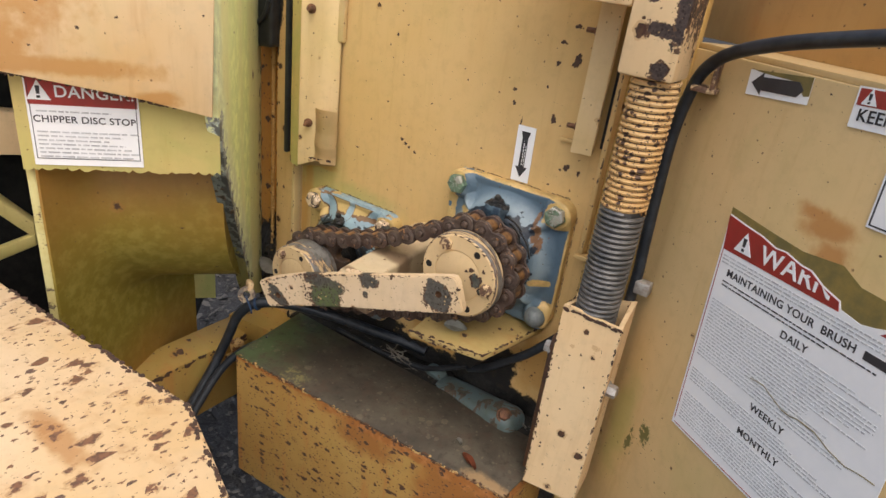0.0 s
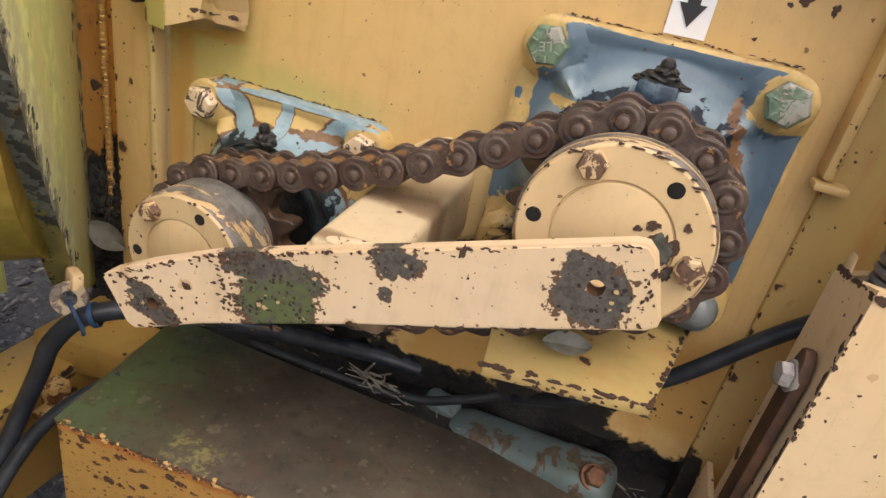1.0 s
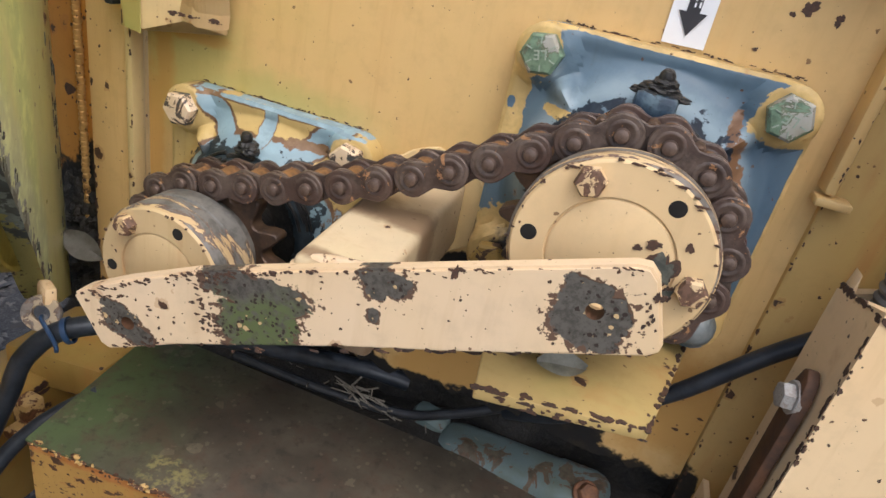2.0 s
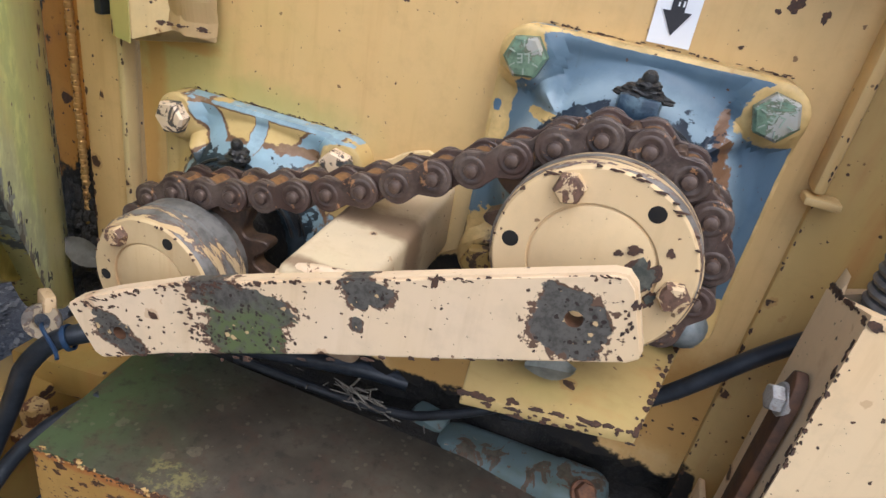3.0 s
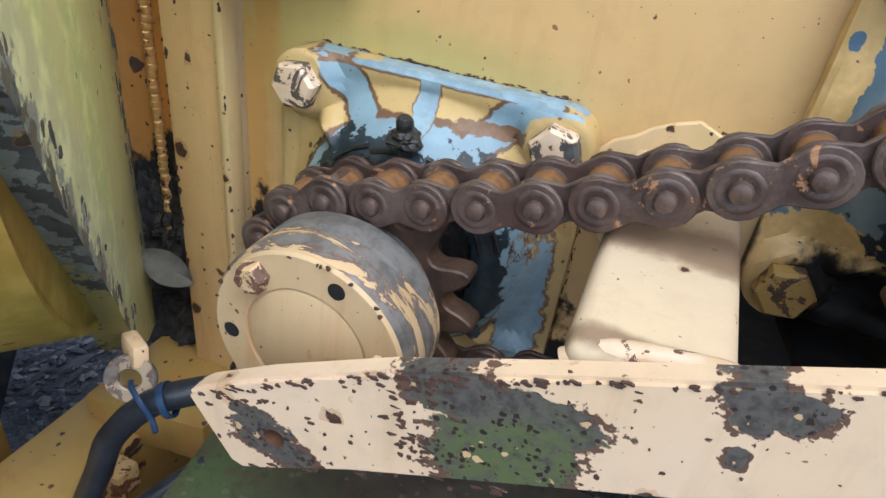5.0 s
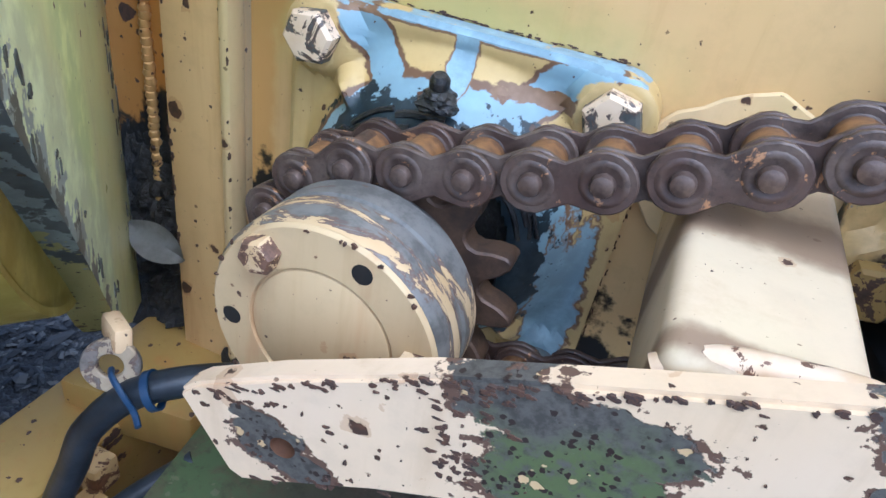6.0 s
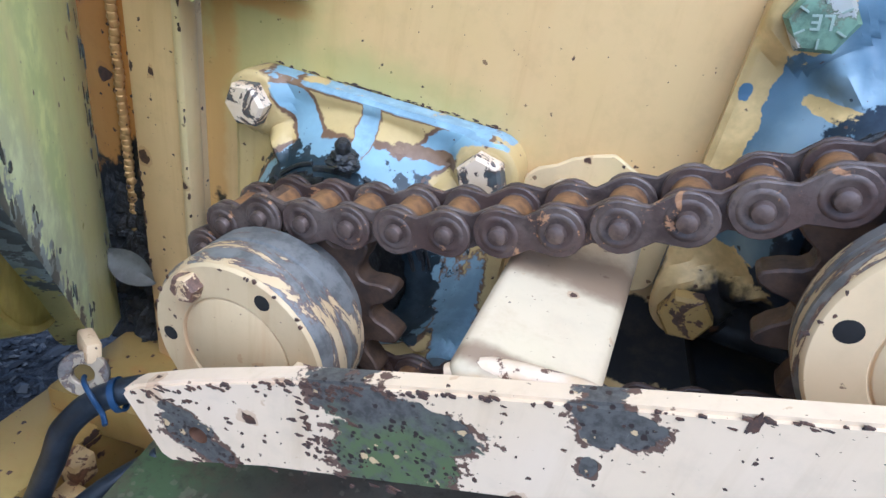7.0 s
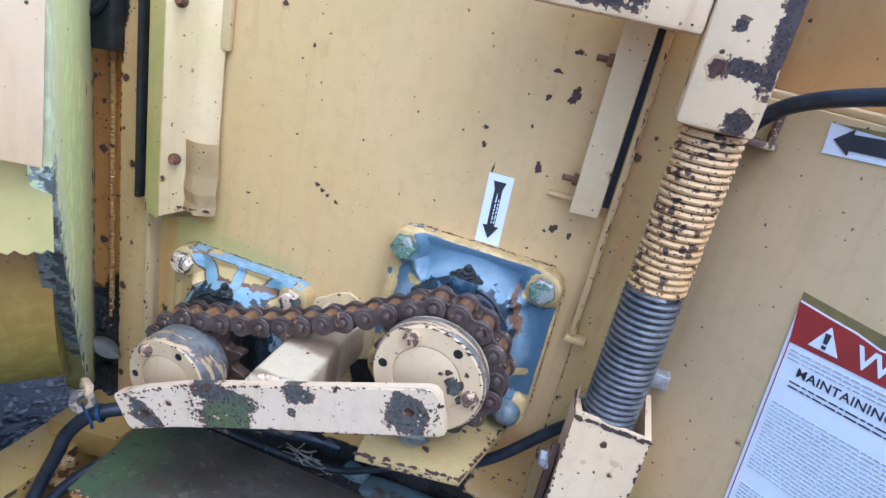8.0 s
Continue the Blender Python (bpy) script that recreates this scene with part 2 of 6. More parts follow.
EDGE_XZ = [(-0.5 + 0.65 * (a0 + (a1 - a0) * f), z0 + (z1 - z0) * f) for (a0, z0), (a1, z1) in zip(EDGE[1:], EDGE[2:]) for f in (0.25, 0.75)]
M_GREEN = paint("algae_paint", (0.78, 0.76, 0.36), (0.72, 0.77, 0.34), (60, 0.02, 0.42), 0.0, 0.0, 0.32,
                over=[([(0, 2, -0.36, 0.98, 0.02, 0.3), (0, 2, -0.41, 1.0, 0.016, 0.3)], (0.66, 0.77, 0.32), 0.6, 9, 0.7),
                      ([(0, 2, x - 0.006, z + 0.006, 0.017, 0.040) for x, z in EDGE_XZ] + [(0, 2, -0.296, 1.25, 0.016, 0.13)], (0.64, 0.70, 0.40), 0.8, 22, 0.5),
                      ([(0, 2, x, z, 0.0080, 0.022) for x, z in EDGE_XZ if z > 0.88], (0.30, 0.35, 0.32), 1.9, 120, 0.06), ([(0, 2, x, z, 0.0040, 0.016) for x, z in EDGE_XZ], (0.10, 0.11, 0.095), 2.2, 160, 0.05)])
M_GREEN.node_tree.nodes["Principled BSDF"].inputs["Specular IOR Level"].default_value = 0.6
M_GREENEDGE = flaked("flaked_edge_paint", (0.22, 0.20, 0.12), (0.58, 0.53, 0.24), 0.84, 70, (1, 1, 1), 0.7)
M_EDGEFLAKE = paint("flaking_olive_edge", (0.46, 0.42, 0.16), (0.38, 0.35, 0.13), (95, 0.25, 0.6), 0.2, 0.3, 0.6, chip_col=(0.07, 0.06, 0.045), chip_wob=1.6,
                    over=[([(0, 2, x, z, 0.016, 0.030) for x, z in EDGE_XZ if z > 0.90], (0.25, 0.285, 0.25), 1.9, 95, 0.10), ([(0, 2, x, z, 0.004, 0.012) for x, z in EDGE_XZ if z > 0.87], (0.10, 0.11, 0.10), 2.4, 150, 0.06)])
M_GREEN2 = paint("side_sheet_paint", (0.58, 0.45, 0.17), (0.50, 0.44, 0.15), (60, 0.05, 0.45), 0.6, 0.1, 0.48)
M_SLAB = paint("hopper_paint", (0.76, 0.60, 0.38), (0.70, 0.48, 0.23), (40, 0.03, 0.4), 0.1, 0.45, 0.45, stain_col=(0.52, 0.26, 0.07),
               stains=[(0, 2, -0.40, 1.30, 0.03, 0.06), (0, 2, -0.39, 1.195, 0.06, 0.010), (0, 2, -0.325, 1.165, 0.015, 0.008), (0, 2, -0.43, 1.22, 0.03, 0.02)])
# darkened coat, olive lower down: the belly's shade is put into its colour
M_BELLY = paint("shaded_belly_paint", (0.32, 0.175, 0.040), (0.29, 0.14, 0.028), (40, 0.02, 0.4), 0.1, 0.15, 0.42,
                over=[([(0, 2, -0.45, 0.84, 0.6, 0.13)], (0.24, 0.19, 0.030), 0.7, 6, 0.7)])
M_BEAM = paint("beam_paint", (0.38, 0.255, 0.072), (0.34, 0.205, 0.05), (60, 0.14, 0.55), 0.15, 0.45, 0.5)
M_BOXSIDE = paint("box_side_paint", (0.43, 0.275, 0.085), (0.37, 0.21, 0.055), (120, 0.30, 0.7), 0.15, 1.0, 0.5, stain_col=(0.26, 0.10, 0.025), chip_wob=1.8, chip_way=(0.7, 1, 1.2),
                  stains=[(0, 2, 0.06, 0.67, 0.06, 0.05), (0, 2, -0.10, 0.69, 0.05, 0.03), (0, 2, 0.11, 0.60, 0.03, 0.08)],
                  over=[([(0, 2, 0.0, 0.712, 0.2, 0.016), (0, 2, -0.2, 0.714, 0.3, 0.008)], (0.30, 0.12, 0.03), 0.9, 45, 0.3)])
M_BLUEBIG = paint("bearing_paint", (0.085, 0.135, 0.185), (0.130, 0.190, 0.235), (90, 0.08, 0.40), 0.0, 0.0, 0.36, ribs=(0.0, 1.0, (0.28, 0.36, 0.40), False),
                  over=[([(0, 2, -0.081, 1.076, 0.0165, 0.019), (0, 2, -0.088, 1.035, 0.009, 0.05), (0, 2, 0.077, 1.075, 0.0185, 0.0195), (0, 2, 0.02, 1.0935, 0.085, 0.0022), (0, 2, 0.0935, 1.0, 0.0020, 0.06),
                          (0, 2, 0.085, 0.93, 0.011, 0.018), (0, 2, -0.06, 0.93, 0.05, 0.035), (0, 2, -0.048, 1.042, 0.018, 0.004), (0, 2, 0.072, 0.975, 0.012, 0.006)], (0.52, 0.36, 0.135), 0.62, 55, 0.02),
                         ([(0, 2, -0.089, 1.038, 0.0028, 0.0040), (0, 2, -0.086, 0.99, 0.004, 0.006)], (0.09, 0.15, 0.21), 0.9, 120, 0.03),
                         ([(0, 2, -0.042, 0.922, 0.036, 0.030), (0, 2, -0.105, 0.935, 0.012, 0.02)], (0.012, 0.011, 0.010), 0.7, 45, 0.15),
                         ([(0, 2, 0.050, 1.060, 0.0035, 0.010), (0, 2, 0.055, 1.045, 0.0045, 0.012), (0, 2, 0.061, 1.030, 0.0040, 0.010)], (0.16, 0.085, 0.042), 0.8, 300, 0.08),
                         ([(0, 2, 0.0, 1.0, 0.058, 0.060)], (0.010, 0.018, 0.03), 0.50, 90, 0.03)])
M_BLUESMALL = paint("small_bearing_paint", (0.50, 0.355, 0.13), (0.54, 0.40, 0.17), (60, 0.08, 0.45), 0.0, 0.0, 0.42, ribs=(-0.2725, 0.889, (0.22, 0.32, 0.37), True),
                    over=[([(0, 2, -0.272, 0.972, 0.007, 0.020), (0, 2, -0.222, 0.962, 0.030, 0.004), (0, 2, -0.198, 0.850, 0.014, 0.06), (0, 2, -0.29, 0.9805, 0.075, 0.0022)], (0.17, 0.10, 0.05), 0.9, 70, 0.06),
                          ([(0, 2, -0.272, 0.970, 0.006, 0.018), (0, 2, -0.198, 0.850, 0.012, 0.056), (0, 2, -0.255, 0.9815, 0.070, 0.0020)], (0.22, 0.31, 0.36), 0.8, 70, 0.05),
                          ([(0, 2, -0.349, 0.964, 0.013, 0.018), (0, 2, -0.200, 0.962, 0.016, 0.016)], (0.52, 0.38, 0.16), 0.5, 60, 0.04),
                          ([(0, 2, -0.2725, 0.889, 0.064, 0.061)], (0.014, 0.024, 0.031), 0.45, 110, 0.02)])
M_HUB = paint("hub_paint", (0.71, 0.55, 0.33), (0.64, 0.47, 0.25), (80, 0.05, 0.4), 0.0, 0.35, 0.5)
M_HUBSMALL = paint("small_hub_paint", (0.55, 0.415, 0.225), (0.48, 0.34, 0.165), (90, 0.06, 0.45), 0.0, 0.55, 0.5)
M_HUBBOLT = flaked("hub_bolt_paint", (0.15, 0.085, 0.055), (0.60, 0.45, 0.26), 0.44, 110, (1, 1, 1), 0.6)
M_BOLTFLAKE = flaked("flaked_bolt_paint", (0.10, 0.105, 0.10), (0.76, 0.61, 0.44), 0.5, 48, (1, 1, 1), 0.5, 0.1)
M_BOLTYELLOW = flaked("yellow_bolt_paint", (0.10, 0.06, 0.035), (0.40, 0.26, 0.07), 0.55, 70, (1, 1, 1), 0.6)
M_HUBRIMSMALL = flaked("small_hub_rim_paint", (0.185, 0.178, 0.160), (0.58, 0.44, 0.25), 0.285, 30, (0.7, 2.8, 0.7), 0.5, 0.1, 0.6)
M_HUBRIM = flaked("hub_rim_paint", (0.20, 0.18, 0.155), (0.60, 0.45, 0.25), 0.34, 26, (0.6, 4.5, 0.6), 0.5, 0.1, 0.8)


def chain_mat():
    q = Mat("chain_steel", 0.5, 0.1)
    shift = q.nt.nodes.new("ShaderNodeVectorMath")
    shift.operation = "ADD"
    q.nt.links.new(q.co, shift.inputs[0])
    q.nt.links.new(q.math("MULTIPLY", q.nt.nodes.new("ShaderNodeObjectInfo").outputs["Random"], 9.0), shift.inputs[1])
    q.co = shift.outputs[0]
    c = q.mix(q.step(q.noise(55, 5, 0.65), 0.35, 0.65), (0.044, 0.027, 0.021), (0.120, 0.088, 0.069))
    c = q.mix(q.math("MULTIPLY", q.step(q.noise(24, 4, 0.6), 0.45, 0.62), 0.7), c, (0.070, 0.039, 0.029))
    c = q.mix(q.step(q.noise(85, 6, 0.7, 0.8), 0.615, 0.63), c, (0.36, 0.19, 0.085))
    c = q.mix(q.math("MULTIPLY", q.step(q.noise(260, 4, 0.7), 0.52, 0.7), 0.6), c, (0.03, 0.02, 0.016))
    q.bump(q.noise(240, 6, 0.7), 0.6, 0.0007)
    return q.done(c, q.math("ADD", q.math("MULTIPLY", q.noise(90, 4), 0.45), 0.25))


M_CHAIN = chain_mat()
M_ROLLER = plain("roller_steel", (0.30, 0.16, 0.06), (0.12, 0.065, 0.035), 90, 0.5, 0.3, 0.3)
M_PIN = plain("pin_steel", (0.085, 0.058, 0.048), (0.16, 0.115, 0.09), 200, 0.4, 0.5, 0.3)
M_SPROCKET = plain("sprocket_steel", (0.13, 0.08, 0.05), (0.06, 0.04, 0.03), 80, 0.5, 0.4, 0.4)
M_BLACK = plain("black_rubber_and_gap", (0.012, 0.013, 0.015), (0.025, 0.027, 0.03), 60, 0.42, 0.0, 0.2)
# grease and dirt; on the bulkhead its black also holds the shade
M_GRIME_SHADE = plain("black_grime_and_shade", (0.006, 0.006, 0.006), (0.024, 0.020, 0.015), 40, 0.7, 0.0, 0.8, 0.004, (0.05, 0.045, 0.035))
# near-black that stands in for the deep shade under and behind the hopper
M_SHADE_BLACK = plain("matte_shade_black", (0.008, 0.008, 0.008), (0.016, 0.015, 0.013), 30, 0.95, 0.0, 0.4)
M_SHADE_BLACK.node_tree.nodes["Principled BSDF"].inputs["Specular IOR Level"].default_value = 0.1
M_CLIP = flaked("clip_paint", (0.16, 0.07, 0.03), (0.55, 0.38, 0.16), 0.5, 60, (1, 1, 1), 0.6)
M_SLOT = plain("dark_rust_and_bore_shade", (0.055, 0.03, 0.018), (0.12, 0.055, 0.025), 60, 0.7, 0.1, 0.6)
M_RING = flaked("worn_ring", (0.24, 0.21, 0.18), (0.46, 0.38, 0.27), 0.45, 50, (1, 1, 1), 0.5, 0.3)
M_STEEL = plain("zinc_steel", (0.46, 0.45, 0.42), (0.30, 0.27, 0.24), 120, 0.45, 0.35, 0.3, 0.0005, (0.16, 0.09, 0.05))
M_RUSTY = plain("rusty_steel", (0.22, 0.10, 0.045), (0.10, 0.05, 0.03), 90, 0.7, 0.15, 0.6)
M_GREENBOLT = flaked("green_zinc_steel", (0.20, 0.30, 0.20), (0.42, 0.42, 0.38), 0.40, 42, (1, 1, 1), 0.45, 0.3, 0.4)
M_NAVY = plain("navy_boss_paint", (0.018, 0.035, 0.06), (0.10, 0.15, 0.18), 70, 0.28, 0.0, 0.4, 0.0008, (0.008, 0.010, 0.014))
M_GREASE = plain("black_grease", (0.008, 0.008, 0.009), (0.030, 0.029, 0.026), 120, 0.38, 0.0, 0.7, 0.0012, (0.07, 0.068, 0.06))
M_DOME = plain("grey_blue_zinc", (0.13, 0.16, 0.17), (0.24, 0.26, 0.26), 60, 0.5, 0.2, 0.4)
M_FLAKE = plain("dark_flaked_paint", (0.05, 0.055, 0.045), (0.13, 0.13, 0.10), 120, 0.8, 0.0, 0.5)
M_RECESS = paint("rusty_recess_paint", (0.48, 0.205, 0.035), (0.54, 0.28, 0.06), (70, 0.3, 0.6), 0.0, 0.7, 0.6, black_spots=[(0, 2, -0.47, 0.77, 0.06, 0.11)])
M_WELD = paint("weld_paint", (0.60, 0.38, 0.13), (0.50, 0.26, 0.07), (120, 0.2, 0.5), 0.0, 0.4, 0.5)
M_MARK = plain("pale_marks", (0.34, 0.40, 0.32), (0.28, 0.34, 0.27), 60, 0.5, 0.2, 0.1)
M_MOTOR = flaked("motor_paint", (0.105, 0.090, 0.060), (0.12, 0.165, 0.165), 0.70, 40, (1, 1, 1), 0.45, 0.1, 0.5)
M_SPRINGTOP = paint("spring_paint", (0.70, 0.48, 0.24), (0.62, 0.39, 0.16), (170, 0.5, 0.8), 0.0, 0.3, 0.5)
M_SPRING = plain("spring_steel", (0.10, 0.10, 0.098), (0.20, 0.19, 0.18), 60, 0.45, 0.4, 0.3)
M_WHITE = plain("label_white", (0.86, 0.87, 0.88), (0.80, 0.82, 0.84), 18, 0.4, 0.0, 0.05)
M_RED = plain("label_red", (0.33, 0.03, 0.025), (0.25, 0.03, 0.025), 30, 0.4, 0.0, 0.05)
M_INK = plain("label_ink", (0.025, 0.025, 0.03), (0.04, 0.04, 0.045), 30, 0.5, 0.0, 0.05)
M_INKGREY = plain("label_fine_ink", (0.40, 0.41, 0.43), (0.58, 0.60, 0.62), 60, 0.5, 0.0, 0.05)
M_GLUE = plain("old_glue", (0.16, 0.13, 0.045), (0.26, 0.19, 0.05), 40, 0.6, 0.0, 0.2)
M_LEAF = plain("dry_leaf", (0.30, 0.29, 0.25), (0.20, 0.19, 0.16), 60, 0.7, 0.0, 0.3)
M_PALELEAF = plain("pale_leaf", (0.42, 0.42, 0.36), (0.26, 0.27, 0.23), 60, 0.6, 0.0, 0.3)
M_REDLEAF = plain("red_leaf", (0.30, 0.08, 0.03), (0.20, 0.06, 0.03), 60, 0.6, 0.0, 0.3)
M_STRAW = plain("straw", (0.25, 0.225, 0.18), (0.10, 0.085, 0.065), 60, 0.7, 0.0, 0.3)
M_GRAVEL = plain("gravel_soil", (0.018, 0.017, 0.016), (0.040, 0.037, 0.034), 30, 0.85, 0.0, 0.9, 0.006, (0.10, 0.095, 0.09))


def chip_mat():
    q = Mat("wood_chips_and_stones", 0.85)
    g = q.nt.nodes.new("ShaderNodeNewGeometry").outputs["Random Per Island"]
    return q.done(q.mix(q.step(g, 0.6, 1.0), q.mix(g, (0.016, 0.015, 0.014), (0.045, 0.042, 0.039)), (0.11, 0.10, 0.085)))


def boxtop_mat():
    q = Mat("box_top_grime", 0.62)
    n = q.noise(14, 5, 0.6)
    c = q.mix(q.step(n, 0.35, 0.7), (0.058, 0.049, 0.036), (0.110, 0.095, 0.068))
    g = q.math("ADD", q.xyz(0), q.math("MULTIPLY", q.noise(12, 4), 0.12))
    c = q.mix(q.math("MULTIPLY", q.step(g, -0.19, -0.30), 0.85), c, (0.070, 0.108, 0.042))
    c = q.mix(q.math("MULTIPLY", q.chips(70, 0.16, 0.6), 0.3), c, (0.26, 0.21, 0.14))
    c = q.mix(q.math("MULTIPLY", q.step(q.noise(38, 6, 0.7, 0.5), 0.48, 0.66), 0.55), c, (0.085, 0.052, 0.036))
    c = q.mix(q.math("MULTIPLY", q.step(q.noise(70, 6, 0.7), 0.52, 0.68), 0.6), c, (0.030, 0.024, 0.020))
    c = q.mix(q.math("MULTIPLY", q.chips(230, 0.10, 0.7), 0.4), c, (0.19, 0.16, 0.11))
    c = q.mix(q.math("MULTIPLY", q.step(q.noise(160, 4, 0.7), 0.55, 0.75), 0.5), c, (0.04, 0.03, 0.025))
    e = q.math("MULTIPLY", q.spots([(0, 1, -0.255, -0.160, 0.022, 0.016)], 1.6, 60, 0.4), q.step(q.noise(150, 4, 0.7), 0.45, 0.6))
    c = q.mix(q.math("MULTIPLY", e, 0.6), c, (0.30, 0.27, 0.10))
    e = q.spots([(0, 1, 0.10, -0.152, 0.035, 0.018)], 0.9, 50, 0.3)
    c = q.mix(q.math("MULTIPLY", e, 0.7), c, (0.40, 0.26, 0.12))
    q.bump(q.noise(120, 5, 0.6), 0.4, 0.0006)
    return q.done(c, q.math("ADD", q.math("MULTIPLY", q.noise(20, 4), 0.4), 0.35))


M_CHIPS, M_BOXTOP = chip_mat(), boxtop_mat()
M_BARE = plain("bare_rusted_steel", (0.085, 0.045, 0.028), (0.045, 0.032, 0.026), 200, 0.75, 0.1, 0.5, 0.0004, (0.17, 0.075, 0.03))


# ---- mesh tools ----
def thing(name, place, label, category, group="", kind=""):
    ob = new(name)
    ob.empty_display_size = 0.02
    ob.location = place
    return tagged(ob, label, category, group, kind)


def part(name, bm, material, parent, label="", smooth=True):
    me = bpy.data.meshes.new(name)
    bmesh.ops.recalc_face_normals(bm, faces=bm.faces)
    bm.to_mesh(me)
    bm.free()
    return part_data(name, me, material, parent, label, smooth)


def part_data(name, me, material, parent, label="", smooth=True):
    if not me.materials:
        me.materials.append(material)
    if smooth:
        me.shade_smooth()
        me.set_sharp_from_angle(angle=radians(38))
    ob = new(name, me)
    if parent is not None:
        ob.parent = parent
        if parent.type == "EMPTY":
            ob.matrix_parent_inverse = Matrix.Translation(parent.location).inverted()
    if label:
        ob["label"] = label
    return ob


def bevel(bm, w, seg=2, angle=40):
    es = [e for e in bm.edges if len(e.link_faces) == 2 and e.calc_face_angle() > radians(angle)]
    if es and w > 0:
        bmesh.ops.bevel(bm, geom=es, offset=w, segments=seg, affect="EDGES", profile=0.5, clamp_overlap=True)
    return bm


def poly(points, axis, a, b, w=0.0, seg=2):
    """A flat outline, given in the two axes other than axis (0 x, 1 y, 2 z), made solid from a to b along axis."""
    bm = bmesh.new()

    def at(p, v):
        q = list(p)
        q.insert(axis, v)
        return q
    lo = [bm.verts.new(at(p, a)) for p in points]
    hi = [bm.verts.new(at(p, b)) for p in points]
    bm.faces.new(lo), bm.faces.new(hi[::-1])
    n = len(points)
    for i in range(n):
        bm.faces.new((lo[i], lo[(i + 1) % n], hi[(i + 1) % n], hi[i]))
    bmesh.ops.recalc_face_normals(bm, faces=bm.faces)
    return bevel(bm, w, seg)


def block(x0, x1, y0, y1, z0, z1, w=0.002):
    return poly([(x0, y0), (x1, y0), (x1, y1), (x0, y1)], 2, z0, z1, w)


def axes(way):
    w = Vector(way).normalized()
    u = w.orthogonal().normalized()
    return u, w.cross(u), w


def lathe(origin, way, profile, seg=40, turn=0.0):
    """Rings (distance along way, radius); a radius of 0 closes the end."""
    bm = bmesh.new()
    u, v, w = axes(way)
    o = Vector(origin)
    last = None
    for d, r in profile:
        if r <= 0:
            ring = [bm.verts.new(o + w * d)]
        else:
            ring = [bm.verts.new(o + w * d + (u * math.cos(turn + k * math.tau / seg) + v * math.sin(turn + k * math.tau / seg)) * r) for k in range(seg)]
        if last:
            if len(last) == 1 and len(ring) == 1:
                pass
            elif len(last) == 1:
                for k in range(seg):
                    bm.faces.new((last[0], ring[k], ring[(k + 1) % seg]))
            elif len(ring) == 1:
                for k in range(seg):
                    bm.faces.new((last[k], last[(k + 1) % seg], ring[0]))
            else:
                for k in range(seg):
                    bm.faces.new((last[k], last[(k + 1) % seg], ring[(k + 1) % seg], ring[k]))
        last = ring
    return bm


def rod(p, q, r, seg=20, w=0.0):
    d = (Vector(q) - Vector(p)).length
    prof = [(0, 0), (0, r - w), (w, r), (d - w, r), (d, r - w), (d, 0)] if w else [(0, 0), (0, r), (d, r), (d, 0)]
    return lathe(p, Vector(q) - Vector(p), prof, seg)


def sweep(points, r, seg=12, closed=False):
    """A round tube along a smooth line through the points."""
    pts = [Vector(p) for p in points]
    fine = []
    for i in range(len(pts) - 1):
        a, b, c, d = pts[max(i - 1, 0)], pts[i], pts[i + 1], pts[min(i + 2, len(pts) - 1)]
        for k in range(10):
            t = k / 10
            fine.append(0.5 * ((2 * b) + (c - a) * t + (2 * a - 5 * b + 4 * c - d) * t * t + (3 * b - a - 3 * c + d) * t ** 3))
    fine.append(pts[-1])
    bm = bmesh.new()
    up = Vector((0.3, 0.2, 1)).normalized()
    last = None
    for i, p in enumerate(fine):
        w = (fine[min(i + 1, len(fine) - 1)] - fine[max(i - 1, 0)]).normalized()
        u = (up - w * up.dot(w)).normalized()
        v = w.cross(u)
        up = u
        ring = [bm.verts.new(p + (u * math.cos(k * math.tau / seg) + v * math.sin(k * math.tau / seg)) * r) for k in range(seg)]
        if last:
            for k in range(seg):
                bm.faces.new((last[k], last[(k + 1) % seg], ring[(k + 1) % seg], ring[k]))
        else:
            bm.faces.new(ring[::-1])
        last = ring
    bm.faces.new(last)
    return bm


def hexhead(place, way, r, h, turn=0.3, dome=0.12):
    """A hexagon bolt head with its chamfered top."""
    bm = lathe(place, way, [(0, 0), (0, r), (h * 0.8, r), (h, r * 0.86), (h * (1 + dome), 0)], 6, turn)
    return bevel(bm, r * 0.06, 1, 30)


def bolt(parent, place, way, r, h, mat, washer=0.0, turn=0.3, label="", name="bolt"):
    b = part(name, hexhead(place, way, r, h, turn), mat, parent, label)
    if washer:
        w = Vector(way).normalized()
        part("washer", lathe(Vector(place) - w * 0.0015, way, [(0, 0), (0, washer), (0.0022, washer), (0.003, washer * 0.94), (0.003, 0)], 28), mat, b)
    return b


def join(*bms):
    out = bmesh.new()
    for b in bms:
        me = bpy.data.meshes.new("tmp")
        b.to_mesh(me)
        b.free()
        out.from_mesh(me)
        bpy.data.meshes.remove(me)
    return out


def moved(bm, m):
    bmesh.ops.transform(bm, matrix=m, verts=bm.verts)
    return bm


